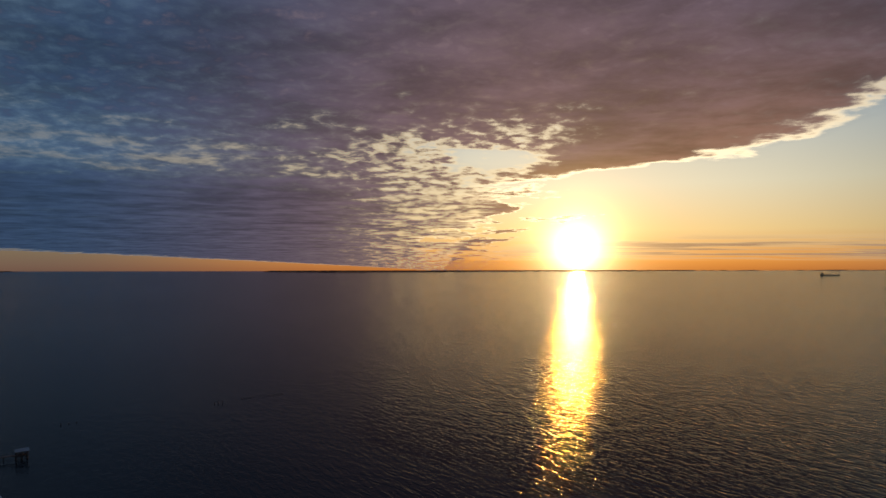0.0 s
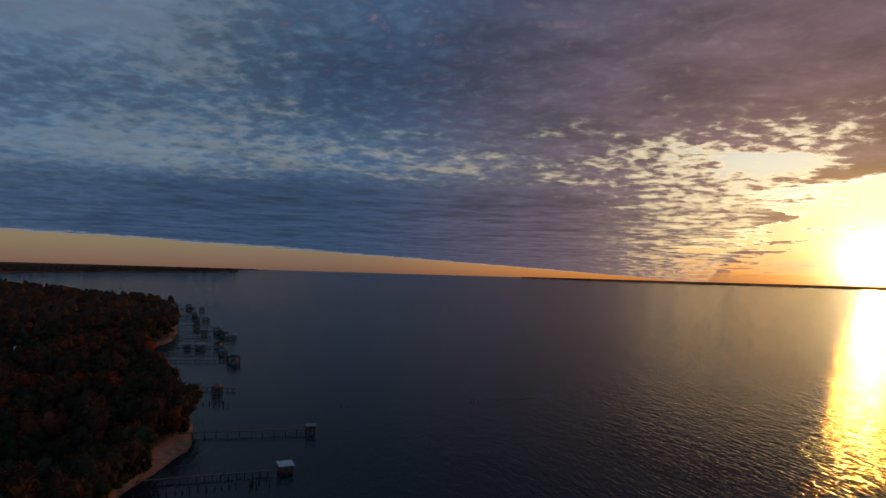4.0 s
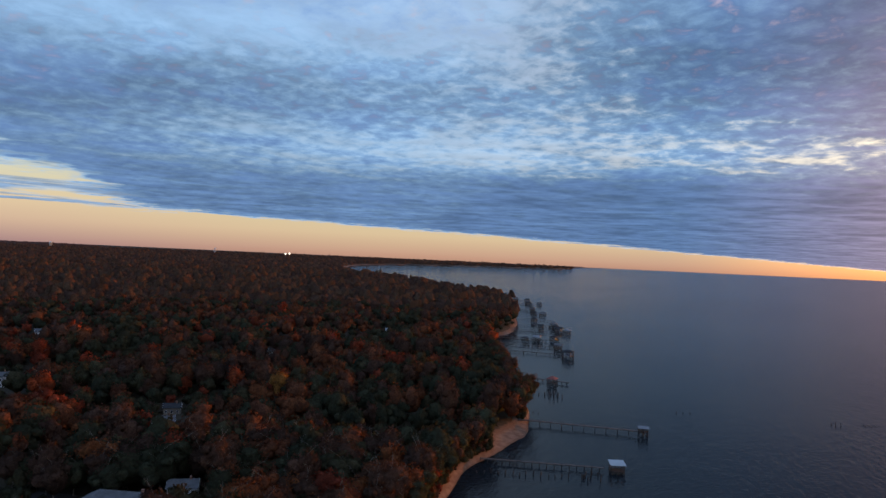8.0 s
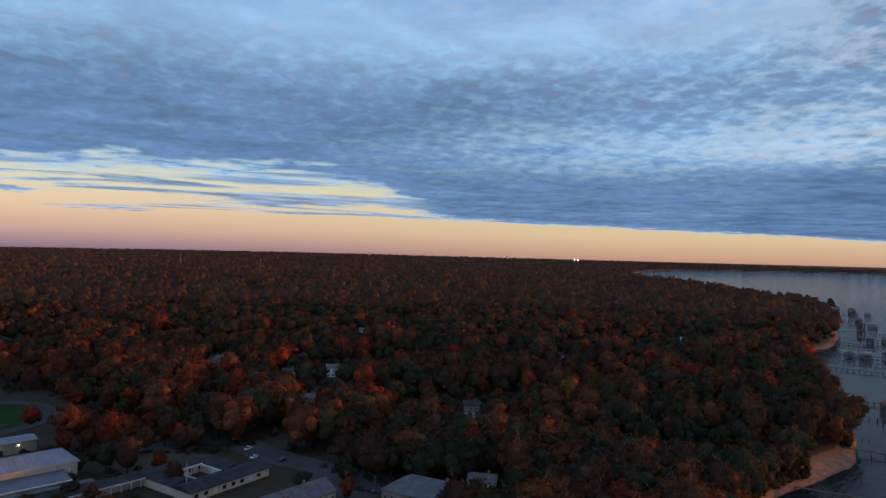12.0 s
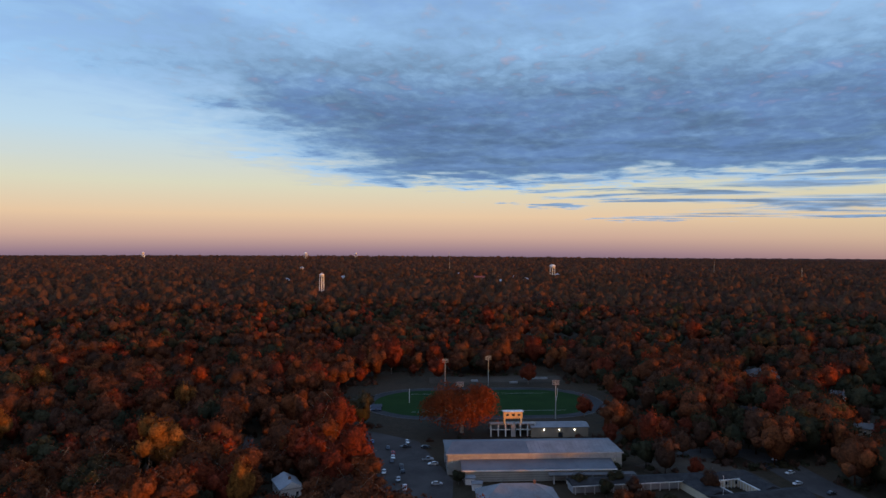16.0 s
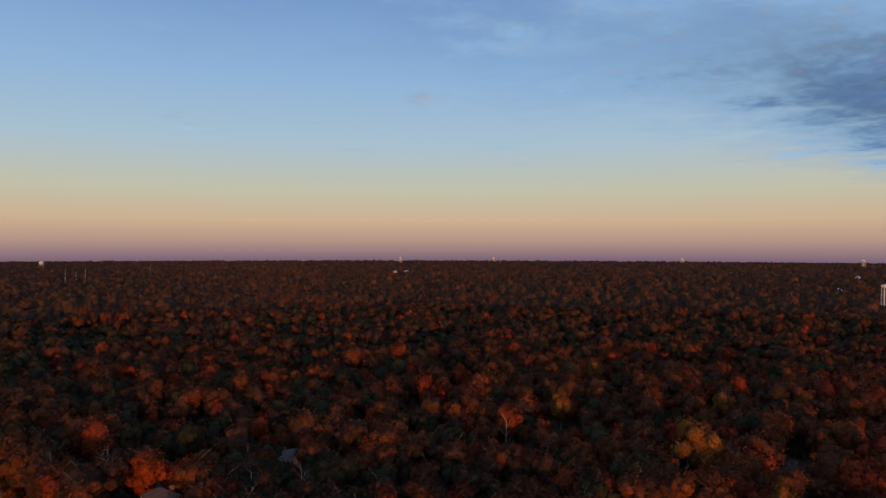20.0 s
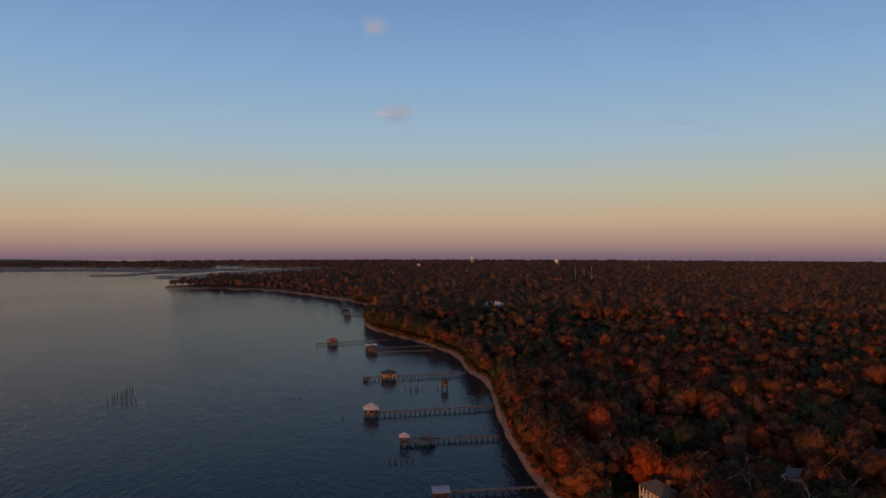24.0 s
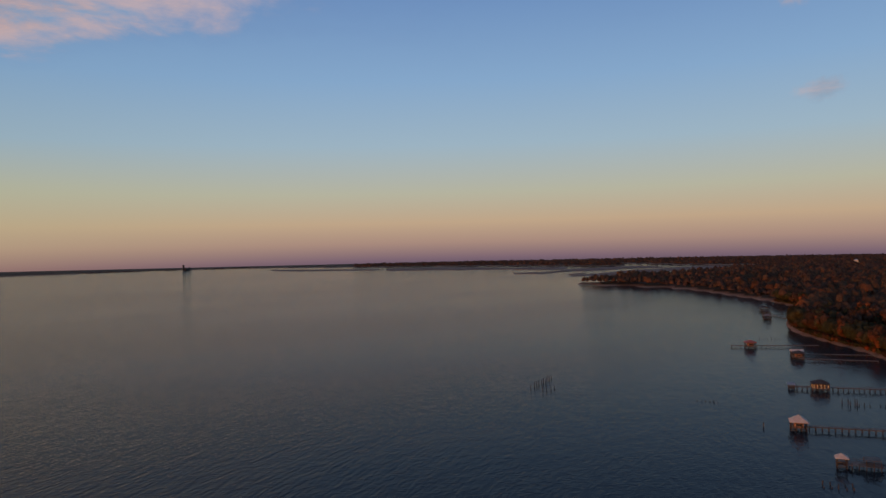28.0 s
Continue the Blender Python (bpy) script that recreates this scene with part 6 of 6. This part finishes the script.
corr = thing("covered_walk", pose(-280, -64, LAND, 0, 0, heading(-280, -64, -311, -14)), "long covered school walkway with a dark roof", "walkway")
part("roof", Geo().gable(0, -5, 58, 4, 3.5, 1.4, 0.4), M_SHINGLE, corr)
part("wall", Geo().box(0.5, -3, -0.4, 57.5, 3.5, 3.49), M_GREYWALL, corr)
for i in range(15):
    part("post", Geo().box(-0.12, -0.12, -0.3, 0.12, 0.12, 3.5), M_WHITE, corr, "", pose(1 + 4 * i, -4.6, 0))
part("eave_trim", Geo().box(-0.4, -5.55, 3.4, 58.4, -5.42, 3.78), M_WHITE, corr)
house(-254, -78, 117, 30, 17, 4.2, M_CREAM, M_TIN, "low school building with a pale hipped roof", "hip", 1, False, "school_building")
house(-262, 30, 122, 36, 13, 3.8, M_CREAM, M_GREYROOF, "low school wing with a wide grey roof", "gable", 1, False, "school_building")
house(-256, 84, 43, 34, 17, 4.0, M_TANWALL, M_GREYROOF, "wide low building with a dark grey roof", "hip", 1, False, "hall_building")
for sx, sy in ((-271, -104), (-266, -99)):
    shed = thing("storage_shed", pose(sx, sy, LAND, 0, 0, 117), "small white shed beside the sports hall", "shed", "sheds")
    part("wall", Geo().box(-2, -1.6, -0.2, 2, 1.6, 2.6), M_WHITE, shed)
    part("roof", Geo().gable(-2, -1.6, 2, 1.6, 2.6, 0.8, 0.25), M_TIN, shed)
flag = thing("flag_pole", pose(-287, -6, LAND), "tall bare white flag pole before the classrooms", "pole")
part("pole", Geo().tube((0, 0, -0.3), (0, 0, 12), 0.12, 0.06, 8), M_WHITE, flag)
part("finial", Geo().tube((0, 0, 12), (0, 0, 12.3), 0.16, 0.05, 8), M_STEEL, flag)
part("foot", Geo().tube((0, 0, -0.3), (0, 0, 0.3), 0.5, 0.45, 10), M_CONCRETE, flag)


# ---- cars ----
def car(paint, label, truck=False):
    ob = thing("pickup_truck" if truck else "car", Matrix.Identity(4), label, "truck" if truck else "car", "parked cars")
    def loft(sections):
        g = Geo()
        pts = []
        for x, wd, z0, z1 in sections:
            pts += [(x, -wd, z0), (x, wd, z0), (x, wd * 0.93, z1), (x, -wd * 0.93, z1)]
        fs = [(0, 1, 2, 3), tuple(len(pts) - 4 + i for i in (3, 2, 1, 0))]
        for k in range(len(sections) - 1):
            fs += [(4 * k + i, 4 * k + 4 + i, 4 * k + 4 + (i + 1) % 4, 4 * k + (i + 1) % 4) for i in range(4)]
        return g.add(pts, fs)
    if truck:
        part("body", loft([(-2.75, 0.92, 0.45, 1.05), (-0.7, 0.97, 0.4, 1.1), (0.9, 0.97, 0.4, 1.12), (2.5, 0.95, 0.45, 1.05), (2.75, 0.86, 0.5, 0.85)]), paint, ob)
        part("cabin", loft([(-0.75, 0.9, 1.1, 1.15), (-0.6, 0.84, 1.1, 1.82), (0.6, 0.82, 1.1, 1.85), (1.15, 0.88, 1.1, 1.15)]), paint, ob)
        part("cargo_bed", Geo().box(-2.6, -0.75, 1.06, -0.85, 0.75, 1.11), M_RUBBER, ob)
        part("glass", loft([(-0.66, 0.89, 1.2, 1.72), (0.55, 0.87, 1.2, 1.72), (0.95, 0.89, 1.2, 1.4)]), M_GLASS, ob)
    else:
        part("body", loft([(-2.3, 0.82, 0.45, 0.85), (-2.1, 0.9, 0.35, 0.98), (-0.4, 0.93, 0.3, 1.0), (1.2, 0.93, 0.3, 0.97), (2.1, 0.88, 0.38, 0.8), (2.35, 0.74, 0.48, 0.66)]), paint, ob)
        part("glass", loft([(-1.75, 0.82, 0.98, 1.02), (-1.15, 0.8, 0.98, 1.38), (0.3, 0.79, 0.98, 1.38), (1.1, 0.84, 0.98, 1.0)]), M_GLASS, ob)
        part("roof", loft([(-1.2, 0.72, 1.36, 1.4), (-0.9, 0.74, 1.37, 1.47), (0.15, 0.74, 1.37, 1.48), (0.4, 0.7, 1.36, 1.4)]), paint, ob)
    for sx in (-1, 1):
        for sy in (-1, 1):
            wheel = part("wheel", Geo().tube((0, -0.11, 0), (0, 0.11, 0), 0.33, 0.33, 10), M_RUBBER, ob, "", pose(1.45 * sx - (0.1 if truck else 0), 0.86 * sy, 0.33))
            part("rim", Geo().tube((0, -0.125, 0), (0, 0.125, 0), 0.2, 0.2, 8), M_STEEL, wheel)
    for sy in (-1, 1):
        part("headlight", Geo().box((2.62 if truck else 2.2), sy * 0.62 - 0.16, 0.62, (2.74 if truck else 2.32), sy * 0.62 + 0.16, 0.76), M_GLASS, ob)
    return ob


CARS = [(-294, -152, 30, "red"), (-283, -147, 28, "dark"), (-292, -133, 120, "silver"), (-254, -126, 25, "white"), (-264, -116, 115, "silver"), (-313, -154, 35, "white"), (-317, -183, 110, "silver"),
        (-288, -149, 30, "white"), (-277, -139, 28, "dark"), (-272, -136, 30, "dark"), (-262, -133, 25, "silver"), (-300, -158, 30, "dark"), (-305, -151, 120, "dark"), (-306, -170, 30, "blue"),
        (-309, -142, 120, "dark"), (-287, -128, 120, "white"), (-268, -143, 25, "white"), (-360, 15, -30, "white"), (-345, 11, -45, "dark"), (-341, 20, -40, "white"), (-327, 22, -40, "white"),
        (-320, 34, -40, "dark"), (-350, -8, 20, "dark"), (-279, 56, 30, "white"), (-275, 60, 40, "dark"), (-271, 64, 40, "dark"), (-268, 68, 40, "blue"), (-372, -30, 70, "white"), (-380, -12, 80, "silver")]
made = {}
for i, (cx, cy, ct, cc) in enumerate(CARS):
    truck = i in (2, 3, 8, 12)
    at = pose(cx, cy, LAND + 0.04, 0, 0, ct + (180 if i % 3 == 0 else 0))
    if (cc, truck) in made:
        copy_thing(made[cc, truck], at)
    else:
        made[cc, truck] = car(M_PAINTS[cc], f"{cc} {'pickup truck' if truck else 'car'} parked on the asphalt", truck)
        made[cc, truck].matrix_basis = at


# ---- towers and far buildings ----
def water_tower(x, y, tall, size, legs, label):
    ob = thing("water_tower", pose(x, y, LAND), label, "water tower", "water towers")
    rings = [(0.0, -0.55), (0.55, -0.5), (0.9, -0.28), (1.0, 0.0), (0.95, 0.25), (0.65, 0.47), (0.2, 0.58), (0.0, 0.6)]
    n, g = 16, Geo()
    g.add([(r * size * math.cos(2 * math.pi * i / n), r * size * math.sin(2 * math.pi * i / n), tall - size * 0.6 + z * size * 1.1) for r, z in rings for i in range(n)],
          [(k * n + i, k * n + (i + 1) % n, (k + 1) * n + (i + 1) % n, (k + 1) * n + i) for k in range(len(rings) - 1) for i in range(n)])
    part("tank", g, M_WHITE, ob, smooth=True)
    for i in range(legs):
        a = 2 * math.pi * i / legs + 0.4
        part("leg", Geo().tube((math.cos(a) * size * 1.0, math.sin(a) * size * 1.0, -0.5), (math.cos(a) * size * 0.85, math.sin(a) * size * 0.85, tall - size * 0.7), size * 0.07, n=6), M_WHITE, ob)
    part("riser", Geo().tube((0, 0, -0.5), (0, 0, tall - size), size * 0.16, n=8), M_WHITE, ob)
    for z in (0.35, 0.65):
        part("brace", Geo().tube((0, 0, tall * z), (0, 0, tall * z + 0.3), size * 0.96, n=legs), M_STEEL, ob)
    return ob


def polar_at(az, r):
    return -math.sin(radians(az)) * r, math.cos(radians(az)) * r


water_tower(-1015, -665, 46, 4.6, 6, "white water tower on legs above the woods")
water_tower(-1806, -463, 44, 8.0, 6, "wide white water tower above the woods")
for az, r, tall, size in ((124.5, 3900, 40, 10), (120.5, 4200, 34, 8), (77.3, 4300, 32, 8), (151.5, 4300, 36, 8), (136.7, 4200, 36, 9), (185.7, 3300, 36, 9), (159.2, 4100, 38, 9), (192.6, 4000, 38, 10), (66.0, 4300, 32, 7)):
    water_tower(*polar_at(az, r), tall, size, 5, "far white water tower on the horizon")


def mast(x, y, tall, label="thin lattice radio mast rising from the far woods"):
    ob = thing("radio_mast", pose(x, y, LAND), label, "mast", "masts")
    for i in range(3):
        a = 2.1 * i
        part("leg", Geo().tube((math.cos(a) * 1.6, math.sin(a) * 1.6, 0), (math.cos(a) * 0.5, math.sin(a) * 0.5, tall), 0.22, 0.14, 4), M_STEEL, ob)
    for k in range(int(tall / 6)):
        f = 1.6 - 1.1 * k * 6 / tall
        part("strut", Geo().tube((f, 0, k * 6), (-0.5 * f, -0.86 * f, k * 6 + 5), 0.1, n=4).tube((-0.5 * f, 0.86 * f, k * 6), (f, 0, k * 6 + 5), 0.1, n=4), M_STEEL, ob)


mast(*polar_at(112.8, 2300), 66)
for az, r, tall in ((184.2, 1900, 44), (182.9, 1920, 46), (183.5, 1910, 40), (92.0, 2300, 48), (193.0, 2200, 36), (86.0, 2000, 44), (178.5, 2600, 40)):
    mast(*polar_at(az, r), tall)
house(-1629, -603, 110, 26, 14, 14.0, M_BRICK, M_REDROOF, "tall brick church above the far woods", "gable", 3, False, "brick_church")
for az, r, l in ((108.6, 1560, 44), (106.5, 1650, 30), (107.5, 1750, 36), (104.0, 1900, 30), (121.5, 1700, 26), (126.0, 1600, 22), (159.6, 2350, 60), (158.7, 2400, 40), (112.0, 1900, 24), (124.8, 2300, 40), (197.0, 3100, 40)):
    x, y = polar_at(az, r)
    house(x, y, 90 + az + 180, l, 14, 17.0 if az > 190 else 15.0, M_CREAM if l > 38 else M_WHITE, M_METAL, "pale commercial building showing over the far woods", "hip", 2, False, "far_building")
for lx, ly in ((-3325, 1873), (-3349, 1910)):
    lamp = thing("far_floodlight", pose(lx, ly, LAND), "bright white floodlight over the far woods", "light", "far floodlights")
    part("pole", Geo().tube((0, 0, 0), (0, 0, 21), 0.5, 0.35, 6), M_STEEL, lamp)
    part("lamp_head", Geo().tube((0, 0, 20), (0, 0, 24), 2.6, 2.2, 8), M_LAMP, lamp)
px_, py_ = polar_at(248.0, 4420)
# the works' dark colour stands in for their unlit side against the sky
plant = thing("far_power_station", pose(px_, py_, 2), "far works with chimneys on the low shore, coloured as a backlit outline", "power station")
part("hall", Geo().box(-16, -12, -1, 16, 12, 16), M_PILE, plant)
part("tower", Geo().box(-5, 14, -1, 5, 22, 36), M_PILE, plant)
for i in range(2):
    part("chimney", Geo().tube((0, -18 - 9 * i, -1), (0, -18 - 9 * i, 24 - 6 * i), 3.4, 2.4, 8), M_PILE, plant)
sx_, sy_ = polar_at(330.9, 4250)
barge = thing("barge", pose(sx_, sy_, 0, 0, 0, -30), "far low barge lying on the bay", "ship")
part("hull", Geo().add([(-45, -7, -1), (45, -7, -1), (45, 7, -1), (-45, 7, -1), (-48, -7, 4), (50, -7, 4), (50, 7, 4), (-48, 7, 4)], [(3, 2, 1, 0), (4, 5, 6, 7), (0, 1, 5, 4), (1, 2, 6, 5), (2, 3, 7, 6), (3, 0, 4, 7)]), M_PILE, barge)
part("deckhouse", Geo().box(-42, -5, 4, -30, 5, 11), M_PILE, barge)
